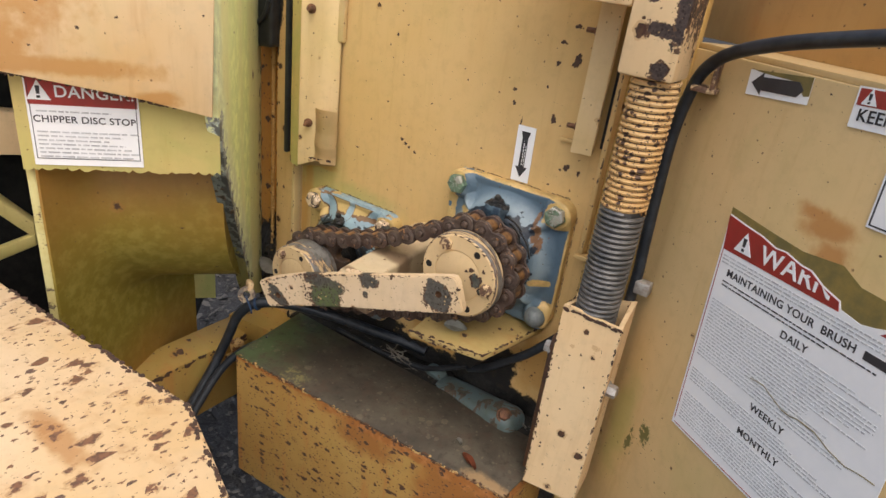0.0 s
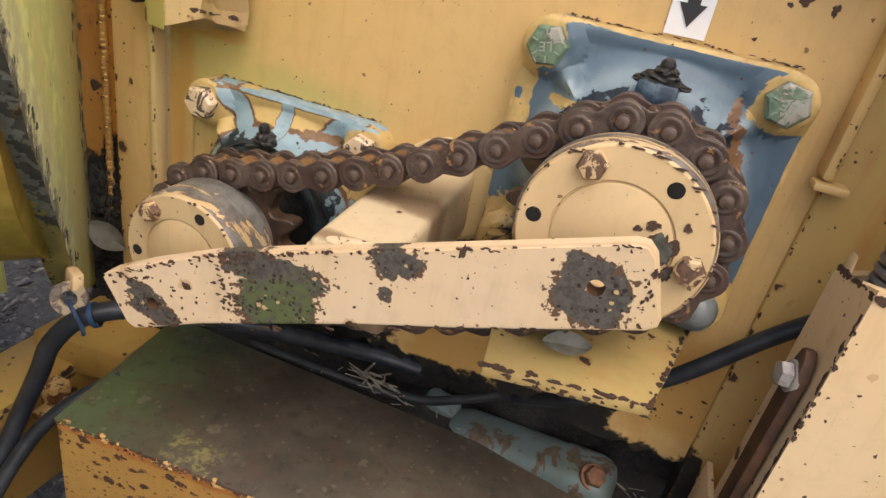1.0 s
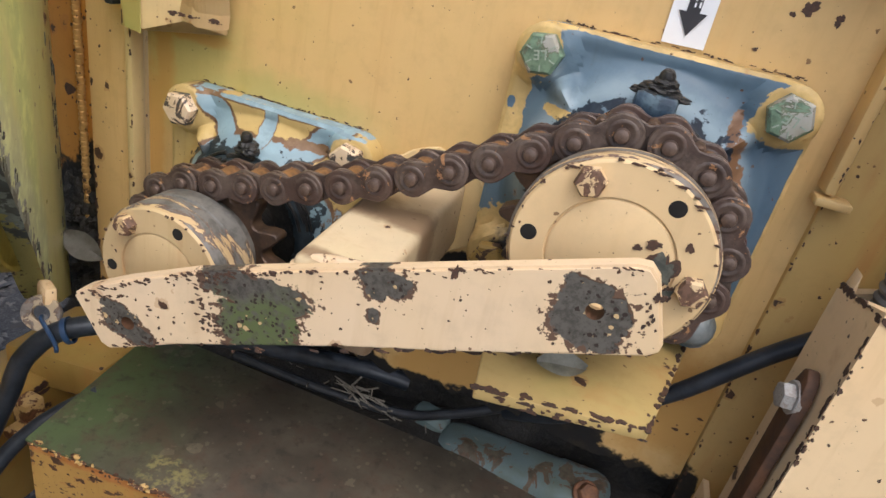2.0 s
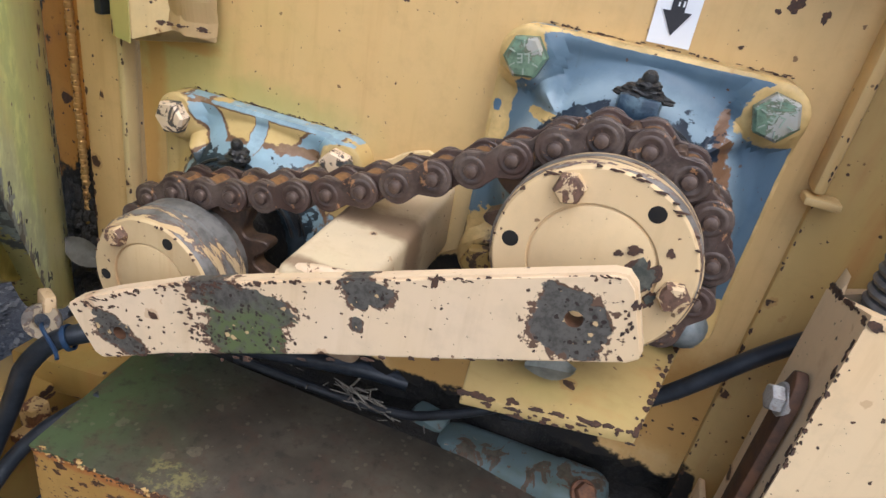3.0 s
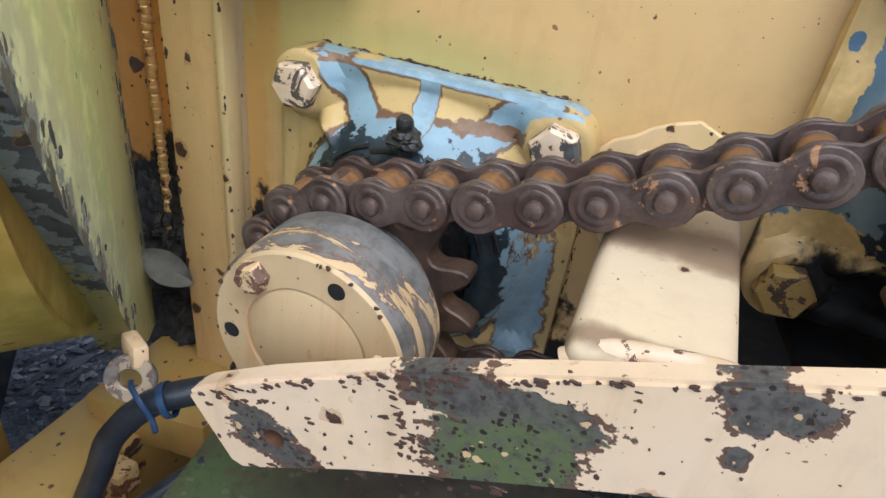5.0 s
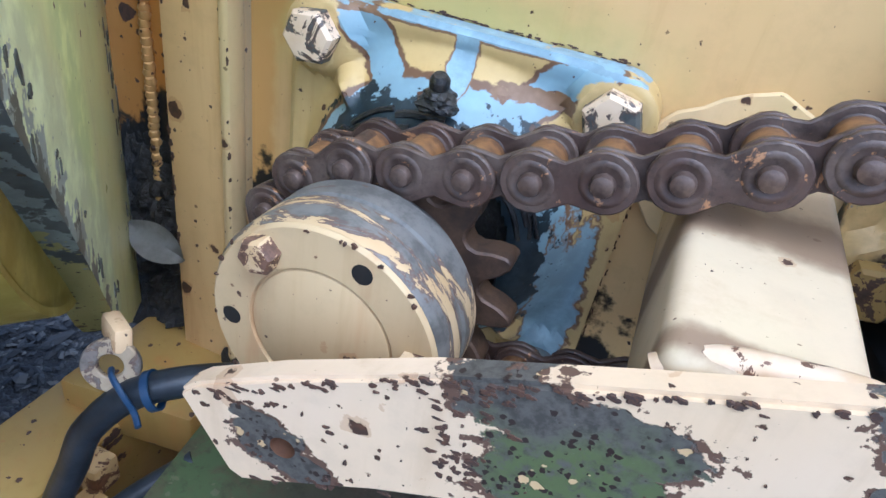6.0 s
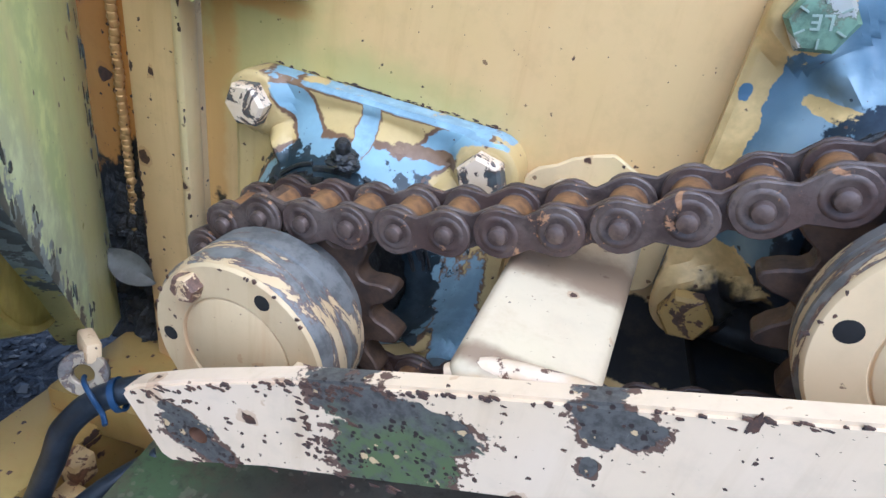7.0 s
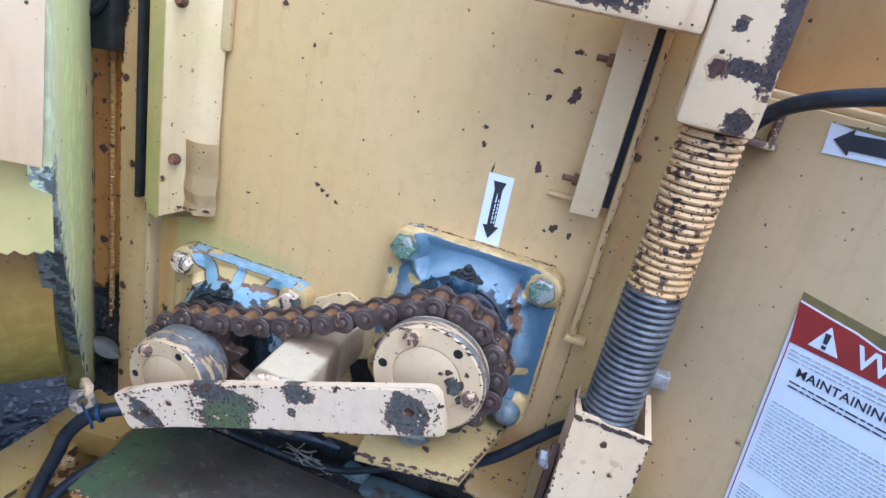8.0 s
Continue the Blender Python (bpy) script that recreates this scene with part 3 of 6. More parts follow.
def bored(bm, holes):
    """The mesh with round holes (from, to, radius) cut into it."""
    def loose(b):
        me = bpy.data.meshes.new("tmp")
        bmesh.ops.recalc_face_normals(b, faces=b.faces)
        b.to_mesh(me)
        b.free()
        return new("tmp", me)
    ob = loose(bm)
    drills = [loose(rod(p, q, r, 24)) for p, q, r in holes]
    for d in drills:
        m = ob.modifiers.new("drill", "BOOLEAN")
        m.operation, m.object, m.solver = "DIFFERENCE", d, "EXACT"
    me = bpy.data.meshes.new_from_object(ob.evaluated_get(bpy.context.evaluated_depsgraph_get()))
    for o in [ob] + drills:
        old = o.data
        bpy.data.objects.remove(o)
        bpy.data.meshes.remove(old)
    out = bmesh.new()
    out.from_mesh(me)
    bpy.data.meshes.remove(me)
    return out


def words(text, size, m, depth=0.0002, stretch=1.0):
    """Flat lettering as a mesh, its middle at the origin of m, on m's xy plane."""
    cu = bpy.data.curves.new("lettering", "FONT")
    cu.body, cu.size, cu.extrude, cu.align_x, cu.align_y = text, size, depth, "CENTER", "CENTER"
    cu.space_character, cu.offset = 1.05, size * 0.012
    ob = new("lettering", cu)
    me = bpy.data.meshes.new_from_object(ob.evaluated_get(bpy.context.evaluated_depsgraph_get()))
    bpy.data.objects.remove(ob)
    bpy.data.curves.remove(cu)
    bm = bmesh.new()
    bm.from_mesh(me)
    bpy.data.meshes.remove(me)
    return moved(bm, m @ Matrix.Diagonal((stretch, 1, 1, 1)))


def face(origin, right, up):
    """A pose whose x runs along right, y along up and z out of the surface."""
    r, u = Vector(right).normalized(), Vector(up).normalized()
    n = r.cross(u).normalized()
    m = Matrix((r, n.cross(r), n)).transposed().to_4x4()
    m.translation = Vector(origin)
    return m


def ragged(spots, seed, at, thick=0.00035):
    """Ragged flat bare spots (a, b, radius a, radius b) on a surface; at(a, b) gives the place and the way out."""
    rng = random.Random(seed)
    bm = bmesh.new()
    for a, b, ra, rb in spots:
        n = 12 if max(ra, rb) < 0.0022 else 22 if max(ra, rb) < 0.006 else 40
        ring = []
        tilt = rng.uniform(-0.5, 0.5)
        p2, p3, p5, p7 = [rng.uniform(0, math.tau) for _ in range(4)]
        for k in range(n):
            t = k * math.tau / n
            f = 0.82 + 0.14 * math.sin(2 * t + p2) + 0.13 * math.sin(3 * t + p3) + 0.10 * math.sin(5 * t + p5) + 0.08 * math.sin(9 * t + p7) + rng.uniform(-0.09, 0.09)
            u, v = math.cos(t) * ra * f, math.sin(t) * rb * f
            p, w = at(a + u + v * tilt * 0.3, b + v)
            ring.append((Vector(p), Vector(w)))
        lift = thick * rng.uniform(0.45, 1.9)
        top = [bm.verts.new(p + w * lift) for p, w in ring]
        low = [bm.verts.new(p - w * lift) for p, w in ring]
        bm.faces.new(top)
        for k in range(n):
            bm.faces.new((top[k], top[(k + 1) % n], low[(k + 1) % n], low[k]))
    return bm


def edge_chips(parent, p, q, inward, out, count, seed, size=0.002, reach=0.002, mat=None, long=1.6):
    """Worn chips along an edge from p to q of a flat face: inward runs into the face, out away from it."""
    p, q = Vector(p), Vector(q)
    way, inn, out = (q - p).normalized(), Vector(inward).normalized(), Vector(out).normalized()
    rng = random.Random(seed)
    spots = []
    for k in range(count):
        r = size * rng.uniform(0.25, 1.0) ** 1.5
        spots.append((rng.random() * (q - p).length, abs(rng.gauss(0, reach)) + r * 0.3, r * long, r))
    ob = part("bare_spot", ragged(spots, seed + 1, lambda a, b: (p + way * a + inn * b, out)), mat or M_BARE, parent, "rust-brown worn edge")
    return tagged(ob, kind="stuff")


# ---- ground ----
def build_ground():
    bm = bmesh.new()
    bmesh.ops.create_grid(bm, x_segments=90, y_segments=90, size=3.0)
    for v in bm.verts:
        f = max(abs(v.co.x), abs(v.co.y)) / 3.0
        v.co.z = 0.03 * noise.noise(v.co * 4) * (1 - f) + 0.012 * noise.noise(v.co * 17) * (1 - f)
    rim = [v for v in bm.verts if max(abs(v.co.x), abs(v.co.y)) > 2.999]
    es = [e for e in bm.edges if e.is_boundary]
    out = bmesh.ops.extrude_edge_only(bm, edges=es)["geom"]
    for v in out:
        if isinstance(v, bmesh.types.BMVert):
            v.co.x *= 400
            v.co.y *= 400
            v.co.z = 0
    g = part("ground", bm, M_GRAVEL, None)
    tagged(g, "dark grey gravel and soil ground strewn with wood chips", "ground", kind="structure")
    rng = random.Random(3)
    verts, faces = [], []
    for i in range(13000):
        x, y = rng.uniform(-2.0, -0.55), rng.uniform(-0.2, 1.5)
        r = rng.uniform(0.003, 0.0085) * (1.8 if rng.random() < 0.05 else 1)
        long = rng.uniform(1, 2.8)
        a = rng.uniform(0, math.tau)
        z = 0.03 * noise.noise(Vector((x, y, 0)) * 4) + 0.012 * noise.noise(Vector((x, y, 0)) * 17) + r * 0.25
        n = len(verts)
        for k in range(5):
            t = k * math.tau / 5 + rng.uniform(-0.3, 0.3)
            px, py = math.cos(t) * r * long, math.sin(t) * r
            verts.append((x + px * math.cos(a) - py * math.sin(a), y + px * math.sin(a) + py * math.cos(a), z + rng.uniform(-0.3, 0.5) * r))
        verts.append((x, y, z + r * rng.uniform(0.3, 0.8)))
        verts.append((x, y, z - r * 0.6))
        for k in range(5):
            faces.append((n + k, n + (k + 1) % 5, n + 5))
            faces.append((n + (k + 1) % 5, n + k, n + 6))
    me = bpy.data.meshes.new("gravel")
    me.from_pydata(verts, [], faces)
    ob = part_data("gravel", me, M_CHIPS, None, smooth=False)
    tagged(ob, "loose dark stones and grey wood chips on the ground", "gravel", kind="stuff")


build_ground()

PY = -0.015  # front face of the side panel
E_WAY, E_ZERO = Vector((0.65, -0.76, 0)), Vector((-0.5, -0.02, 0))  # line of the green upright plate
D_WAY, D_ZERO = Vector((-0.643, -0.766, 0)), Vector((-0.305, -0.26, 0))  # line of the hopper side
D_BACK = Vector((-0.766, 0.643, 0))
W_WAY, W_ZERO = Vector((0.783, -0.622, 0)), Vector((0.178, -0.012, 0))  # line of the housing wall
W_OUT = Vector((-0.622, -0.783, 0))


def upright(outline, zero, way, t, w=0.001):
    """A standing sheet with its outline in (metres along way, height), its front on the line, t thick towards the back."""
    bm = poly(outline, 1, 0, t, w)
    m = Matrix((way.normalized(), Vector((0, 0, 1)).cross(way).normalized(), (0, 0, 1))).transposed().to_4x4()
    m.translation = zero
    return moved(bm, m)


# ---- the machine's side ----
def build_panel():
    side = thing("side_panel", (-0.1, PY, 0.78), "large yellow painted steel side panel with chips and algae, ragged grimy lower edge", "panel", kind="structure")
    rng = random.Random(5)
    low = [(-0.40 + 0.01 * k, 0.775 + 0.006 * rng.uniform(-1, 1)) for k in range(52)]
    outline = [(-0.405, 1.42)] + low + [(0.118, 0.778), (0.118, 1.42)]
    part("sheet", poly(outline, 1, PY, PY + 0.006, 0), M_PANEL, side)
    marks = [(-0.22, 1.248, 0.002, 0.003), (0.052, 1.262, 0.006, 0.009), (0.028, 1.255, 0.003, 0.004), (-0.024, 1.213, 0.0025, 0.003), (-0.022, 1.196, 0.003, 0.0035), (0.036, 1.188, 0.0045, 0.006),
             (-0.196, 1.103, 0.004, 0.0025), (-0.189, 1.098, 0.003, 0.003), (-0.182, 1.094, 0.003, 0.002), (-0.171, 1.089, 0.003, 0.0025), (-0.282, 1.068, 0.003, 0.0015), (-0.008, 1.171, 0.0012, 0.011),
             (-0.228, 1.152, 0.002, 0.0015), (-0.15, 1.166, 0.0015, 0.0015), (0.066, 1.133, 0.005, 0.005), (0.083, 1.13, 0.003, 0.004), (0.058, 1.128, 0.002, 0.002), (-0.096, 1.21, 0.0015, 0.0015),
             (-0.06, 1.125, 0.0013, 0.0015), (-0.1, 1.12, 0.0012, 0.0012), (0.046, 1.105, 0.002, 0.0013), (0.03, 1.28, 0.004, 0.003), (0.045, 1.30, 0.005, 0.003), (0.02, 1.225, 0.002, 0.002)]
    tagged(part("bare_spot", ragged(marks, 31, lambda a, b: ((a, PY, b), (0, -1, 0))), M_BARE, side, "rust-brown chips in the paint"), kind="stuff")
    part("folded_edge", block(0.1115, 0.119, PY - 0.020, PY + 0.004, 1.036, 1.42, 0.003), M_PANEL, side)
    part("lug", block(0.109, 0.130, PY - 0.022, PY - 0.006, 1.029, 1.0345, 0.0015), M_PANEL, side)
    post = thing("corner_post", (-0.43, -0.02, 0.6), "orange-yellow rusty corner post beside the panel", "post", kind="structure")
    part("flat_bar", block(-0.457, -0.408, -0.024, 0.0, 0.55, 1.40, 0.002), M_POST, post)
    part("ridge", block(-0.413, -0.405, -0.030, -0.014, 0.70, 1.40, 0.003), M_CHANNEL, post)
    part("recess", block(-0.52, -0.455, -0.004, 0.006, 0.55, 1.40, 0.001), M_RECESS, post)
    beads = []
    z = 0.78
    while z < 1.45:
        beads.append(moved(lathe((0, 0, -0.005), (0, 0, 1), [(0, 0), (0.001, 0.0026), (0.005, 0.0040), (0.009, 0.0026), (0.01, 0)], 10), pose(-0.484 + rng.uniform(-.0006, .0006), -0.007, z, 24, 14)))
        z += rng.uniform(0.0042, 0.0060)
    part("weld_bead", join(*beads), M_WELD, post, "lumpy weld seam")
    edge_chips(post, (-0.4055, -0.0302, 0.78), (-0.4055, -0.0302, 1.38), (-1, 0, 0), (0, -1, 0), 34, 81, 0.0013, 0.0006, None, 2.6)
    edge_chips(post, (-0.4565, -0.0242, 0.74), (-0.4565, -0.0242, 1.38), (1, 0, 0), (0, -1, 0), 60, 82, 0.0016, 0.0010, None, 2.4)
    edge_chips(post, (-0.4570, -0.0042, 0.80), (-0.4570, -0.0042, 1.30), (-1, 0, 0), (0, -1, 0), 110, 83, 0.0026, 0.0040, M_SLOT, 2.4)
    edge_chips(side, (0.1178, PY - 0.0202, 1.04), (0.1178, PY - 0.0202, 1.40), (-1, 0, 0), (0, -1, 0), 60, 84, 0.0013, 0.0006, None, 2.8)
    edge_chips(side, (0.060, PY - 0.0002, 0.80), (0.118, PY - 0.0002, 0.80), (0, 0, 1), (0, -1, 0), 16, 85, 0.0018, 0.030)
    black = thing("rubber_flap", (-0.47, -0.03, 1.17), "black weathered rubber flap in the gap above the rusty recess", "rubber flap")
    bm = poly([(-0.505, 1.185), (-0.452, 1.19), (-0.45, 1.40), (-0.51, 1.40)], 1, -0.042, -0.006, 0.006, 3)
    part("flap", bm, M_BLACK, black)
    part("fold", sweep([(-0.5, -0.043, 1.25), (-0.485, -0.047, 1.225), (-0.465, -0.045, 1.235), (-0.455, -0.043, 1.26)], 0.004, 8), M_BLACK, black)
    edge = thing("rubber_strip", (-0.41, -0.035, 1.0), "narrow black strip beside the guide channel", "rubber strip")
    part("strip", block(-0.4155, -0.408, -0.046, -0.026, 1.03, 1.40, 0.002), M_BLACK, edge)


def build_channel():
    ch = thing("guide_channel", (-0.37, -0.03, 1.02), "cream folded steel guide channel bolted on the panel, one side toned olive for shade", "channel")
    prof = [(-0.396, -0.046), (-0.372, -0.054), (-0.348, -0.038), (-0.322, -0.022)]
    inner = [(-0.322, -0.019), (-0.348, -0.034), (-0.371, -0.050), (-0.394, -0.043)]
    bm = poly(prof + inner, 2, 1.022, 1.40, 0.0006, 1)
    for v in bm.verts:
        if v.co.z < 1.1:
            v.co.z += 0.010 * max(0, v.co.x + 0.37) / 0.05 + 0.006 * math.sin(v.co.x * 160)
    part("folded_sheet", bm, M_CHANNEL, ch)
    # left face turned from the light: its darker tone is given by olive paint
    part("side_face", poly([(-0.412, -0.020), (-0.3965, -0.0465), (-0.372, -0.0548), (-0.3722, -0.0556), (-0.3975, -0.0475), (-0.4135, -0.0205)], 2, 1.018, 1.40, 0), M_GREEN2, ch, "side face coloured olive for the shade on it")
    part("flange", block(-0.337, -0.316, -0.0245, -0.0155, 1.22, 1.40, 0.002), M_CHANNEL, ch)
    for z in (1.092, 1.262):
        s = bolt(ch, (-0.360, -0.046, z), (0.55, -0.8, 0), 0.0055, 0.005, M_RUSTY, 0.007)
        part("stud", rod((-0.360, -0.046, z), (-0.351, -0.062, z + 0.001), 0.0028, 10), M_RUSTY, s)
    # torn lower flap of the folded sheet
    rng = random.Random(19)
    bm = bmesh.new()
    cols = []
    for i in range(15):
        x = -0.350 + 0.0026 * i
        y = -0.040 - 0.008 * math.sin(i / 14 * math.pi) + 0.010 * (i / 14)
        foot = 1.036 + 0.0020 * rng.uniform(-1, 1) - 0.004 * math.sin(i / 14 * 2.4)
        cols.append([bm.verts.new((x, y - 0.0015 * math.sin(z * 90), foot + (1.118 - foot) * z)) for z in (0, 0.12, 0.3, 0.55, 0.8, 1.0)])
    for a, b in zip(cols, cols[1:]):
        for k in range(5):
            bm.faces.new((a[k], b[k], b[k + 1], a[k + 1]))
    bmesh.ops.solidify(bm, geom=bm.faces[:], thickness=0.0022)
    flap = part("torn_flap", bm, M_CHANNEL, ch, "torn bent lower flap", False)
    edge_chips(flap, (-0.350, -0.0502, 1.037), (-0.314, -0.0335, 1.035), (0, 0, 1), (0.2, -1, 0), 30, 86, 0.0022, 0.0012)
    rail = thing("guide_rail", (0.09, -0.03, 1.165), "yellow steel guide rail with rusty studs beside the panel edge", "rail")
    part("angle_bar", poly([(0.078, 1.162), (0.105, 1.164), (0.105, 1.40), (0.078, 1.40)], 1, -0.046, -0.040, 0.0015), M_CHANNEL, rail)
    part("web", block(0.078, 0.083, -0.041, -0.0155, 1.164, 1.40, 0.001), M_CHANNEL, rail)
    for z in (1.19, 1.30):
        part("stud", join(rod((0.078, -0.03, z), (0.062, -0.032, z), 0.003, 10, 0.0005), hexhead((0.077, -0.03, z), (-1, 0, 0), 0.0058, 0.005)), M_RUSTY, rail, "rusty threaded stud with nut")
    # empty gap beside the rail, its darkness made as a black strip
    part("shadow_gap", block(0.1054, 0.1113, -0.024, -0.0155, 1.17, 1.40, 0.0), M_BLACK, rail, "black strip standing in for the shade in an empty gap")
    part("bent_tab", block(0.052, 0.078, -0.021, -0.0155, 1.166, 1.171, 0.001), M_PANEL, rail)


def bearing(name, cx, cz, mat, label, bolt_mat):
    """A four-bolt flange bearing: rounded square casting with a boss, ribs to the corners and bolt pads."""
    th = thing(name, (cx, PY, cz), label, "bearing", "flange bearings")
    half, rc = 0.094, 0.020
    sm = lambda v, lo, hi: (lambda t: t * t * (3 - 2 * t))(min(max((v - lo) / (hi - lo), 0), 1))
    bm = bmesh.new()
    n, rings = 168, 46
    rows = []
    for j in range(rings + 1):
        f = j / rings
        ring = []
        for k in range(n):
            a = k * math.tau / n
            c, s = math.cos(a), math.sin(a)
            edge = half / max(abs(c), abs(s))
            if abs(c * edge) > half - rc and abs(s * edge) > half - rc:
                lo, hi = half * 0.8, edge
                for _ in range(20):
                    mid = (lo + hi) / 2
                    qx, qz = abs(c * mid) - (half - rc), abs(s * mid) - (half - rc)
                    if max(qx, 0) ** 2 + max(qz, 0) ** 2 > rc * rc:
                        hi = mid
                    else:
                        lo = mid
                edge = lo
            r = 0.03 + (edge - 0.03) * f
            x, z = c * r, s * r
            # sunk pockets between a raised lip, four ridged ribs and the domed boss
            rim = half - max(abs(x), abs(z))
            h = 0.0125 + 0.0016 * (1 - sm(rim, 0.005, 0.014)) - 0.003 * (1 - sm(rim, 0.0, 0.0025))
            d = min(abs(x - z), abs(x + z)) / math.sqrt(2)
            ridge = 0.004 + 0.016 * (1 - sm(r, 0.066, 0.115))
            h += ridge * (1 - sm(d, 0.0, 0.017)) ** 1.3 * (1 - sm(r, 0.078, 0.096))
            h = max(h, 0.0125 + 0.031 * (1 - sm(r, 0.050, 0.088)))
            for bx in (-0.075, 0.075):
                for bz in (-0.075, 0.075):
                    h = max(h, 0.0215 * (1 - sm(math.hypot(x - bx, z - bz), 0.0165, 0.030)))
            h += 0.0006 * noise.noise(Vector((x * 130, z * 130, cx * 9)))
            if r < 0.047:
                h = 0.034
            ring.append(bm.verts.new((cx + x, PY - h, cz + z)))
        rows.append(ring)
    base = [bm.verts.new((v.co.x, PY - 0.0005, v.co.z)) for v in rows[-1]]
    rows.append(base)
    for a, b in zip(rows, rows[1:]):
        for k in range(n):
            bm.faces.new((a[k], a[(k + 1) % n], b[(k + 1) % n], b[k]))
    part("housing", bm, mat, th)
    part("seal", lathe((cx, PY - 0.03, cz), (0, -1, 0), [(0, 0.047), (0.008, 0.047), (0.010, 0.044), (0.010, 0.03), (0.02, 0.024), (0.02, 0)], 40), M_GRIME_SHADE, th, "greasy black bearing seal")
    for i, (bx, bz) in enumerate(((-0.075, 0.075), (0.075, 0.075), (0.075, -0.075), (-0.075, -0.075))):
        if i == 2:
            dome = lathe((cx + bx, PY - 0.016, cz + bz), (0, -1, 0), [(0, 0), (0, 0.0150), (0.005, 0.0152), (0.010, 0.0142), (0.015, 0.0115), (0.0185, 0.0070), (0.0198, 0)], 28)
            for v in dome.verts:
                v.co += Vector(noise.noise_vector(v.co * 180)) * 0.0006
            part("dome_nut", dome, M_DOME, th, "grimy blue-grey domed nut")
            continue
        b = bolt(th, (cx + bx, PY - 0.022, cz + bz), (0, -1, 0), 0.0140, 0.010, M_BOLTYELLOW if i == 3 else bolt_mat, 0.0, 0.4 + i * 0.7)
        if bolt_mat is not M_GREENBOLT or i > 1:
            continue
        part("grade_marks", join(*[moved(block(0.0065, 0.0105, -0.0006, 0.0004, -0.0004, 0.0004, 0.0), pose(cx + bx, PY - 0.0327, cz + bz, 0, a, 0)) for a in range(20, 380, 60)]), M_MARK, b)
        part("stamped_letters", words("LE", 0.0085, face((cx + bx, PY - 0.0330, cz + bz), (-1, 0, -0.2 + 0.4 * i), (0.2 - 0.4 * i, 0, -1))), M_MARK, b)
    top = 0.068
    if bolt_mat is M_GREENBOLT:
        # square grease boss, painted navy and smeared with grease
        top = 0.073
        bm = block(-0.0125, 0.0125, -0.055, -0.028, 0.048, 0.073, 0.003)
        for v in bm.verts:
            v.co += Vector(noise.noise_vector(v.co * 160)) * 0.0008
        moved(bm, Matrix.Translation((cx, PY, cz)))
        part("grease_boss", bm, M_NAVY, th, "glossy navy boss under the grease nipple")
    o = Vector((cx + 0.001, PY - 0.043, cz + top - 0.002))
    fit = part("grease_fitting", lathe(o, (0.05, -0.35, 1), [(0, 0), (0, 0.0060), (0.006, 0.0056), (0.0068, 0.0040), (0.0095, 0.0036), (0.0105, 0.0046), (0.0140, 0.0046), (0.0165, 0.0030), (0.017, 0)], 14), M_GREASE, th, "greasy black grease nipple")
    for i, (sx, sz, dx, dz) in enumerate(((0.017, 0.0035, 0.0, 0.001), (0.012, 0.0040, -0.001, 0.004), (0.0075, 0.0035, 0.001, 0.008)) if top > 0.07 else ((0.010, 0.0040, 0.0, 0.001), (0.0075, 0.0040, 0.001, 0.005))):
        lump = bmesh.new()
        bmesh.ops.create_icosphere(lump, subdivisions=4, radius=1)
        for v in lump.verts:
            v.co *= 1 + 0.22 * noise.noise(v.co * 2.3 + Vector((i * 5, 0, cx * 30))) + 0.10 * noise.noise(v.co * 6)
        moved(lump, Matrix.Translation(o + Vector((dx, -0.002, dz))) @ Matrix.Diagonal((sx, 0.0085, sz, 1)))
        part("grease_lump", lump, M_GREASE, fit)
    # stringy grease over the boss beside the seal
    bms = []
    rng = random.Random(int(cx * 100) + 70)
    for k in range(26):
        a0, r0 = rng.uniform(0.15, 2.7), rng.uniform(0.049, 0.062)
        pts = [(cx + math.cos(a0 + 0.14 * i) * (r0 + rng.uniform(-0.001, 0.001)), PY - 0.0445 + (r0 - 0.049) * 0.55 + rng.uniform(-0.0006, 0.0006), cz + math.sin(a0 + 0.14 * i) * r0) for i in range(4)]
        bms.append(sweep(pts, rng.uniform(0.0009, 0.0022), 6))
    tagged(part("grease_smear", join(*bms), M_GREASE, th, "smeared strings of black grease"), kind="stuff")
    rng = random.Random(int(cx * 1000) + 900)
    line = [(cx + rng.uniform(-0.075, 0.08), cz + 0.0945 + rng.uniform(-0.0004, 0.0012), rng.uniform(0.0006, 0.0030), rng.uniform(0.0003, 0.0007)) for _ in range(60)]
    line += [(cx + 0.0945 + rng.uniform(-0.0004, 0.0014), cz + rng.uniform(-0.07, 0.075), rng.uniform(0.0003, 0.0007), rng.uniform(0.0006, 0.0030)) for _ in range(40)]
    tagged(part("grime_line", ragged(line, 3, lambda a, b: ((a, PY, b), (0, -1, 0))), M_BARE, th, "dark rusty line along the flange edge"), kind="stuff")
    return th


build_panel()
build_channel()
RX, RZ, SX, SZ = 0.002, 0.9955, -0.2725, 0.889
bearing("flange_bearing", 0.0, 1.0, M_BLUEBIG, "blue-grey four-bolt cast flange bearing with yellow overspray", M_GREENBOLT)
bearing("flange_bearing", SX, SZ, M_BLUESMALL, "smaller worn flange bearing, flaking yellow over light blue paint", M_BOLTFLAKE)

PITCH, CY = 0.0254, -0.096
R_BIG, R_SMALL = PITCH / 2 / math.sin(math.pi / 15), PITCH / 2 / math.sin(math.pi / 13)


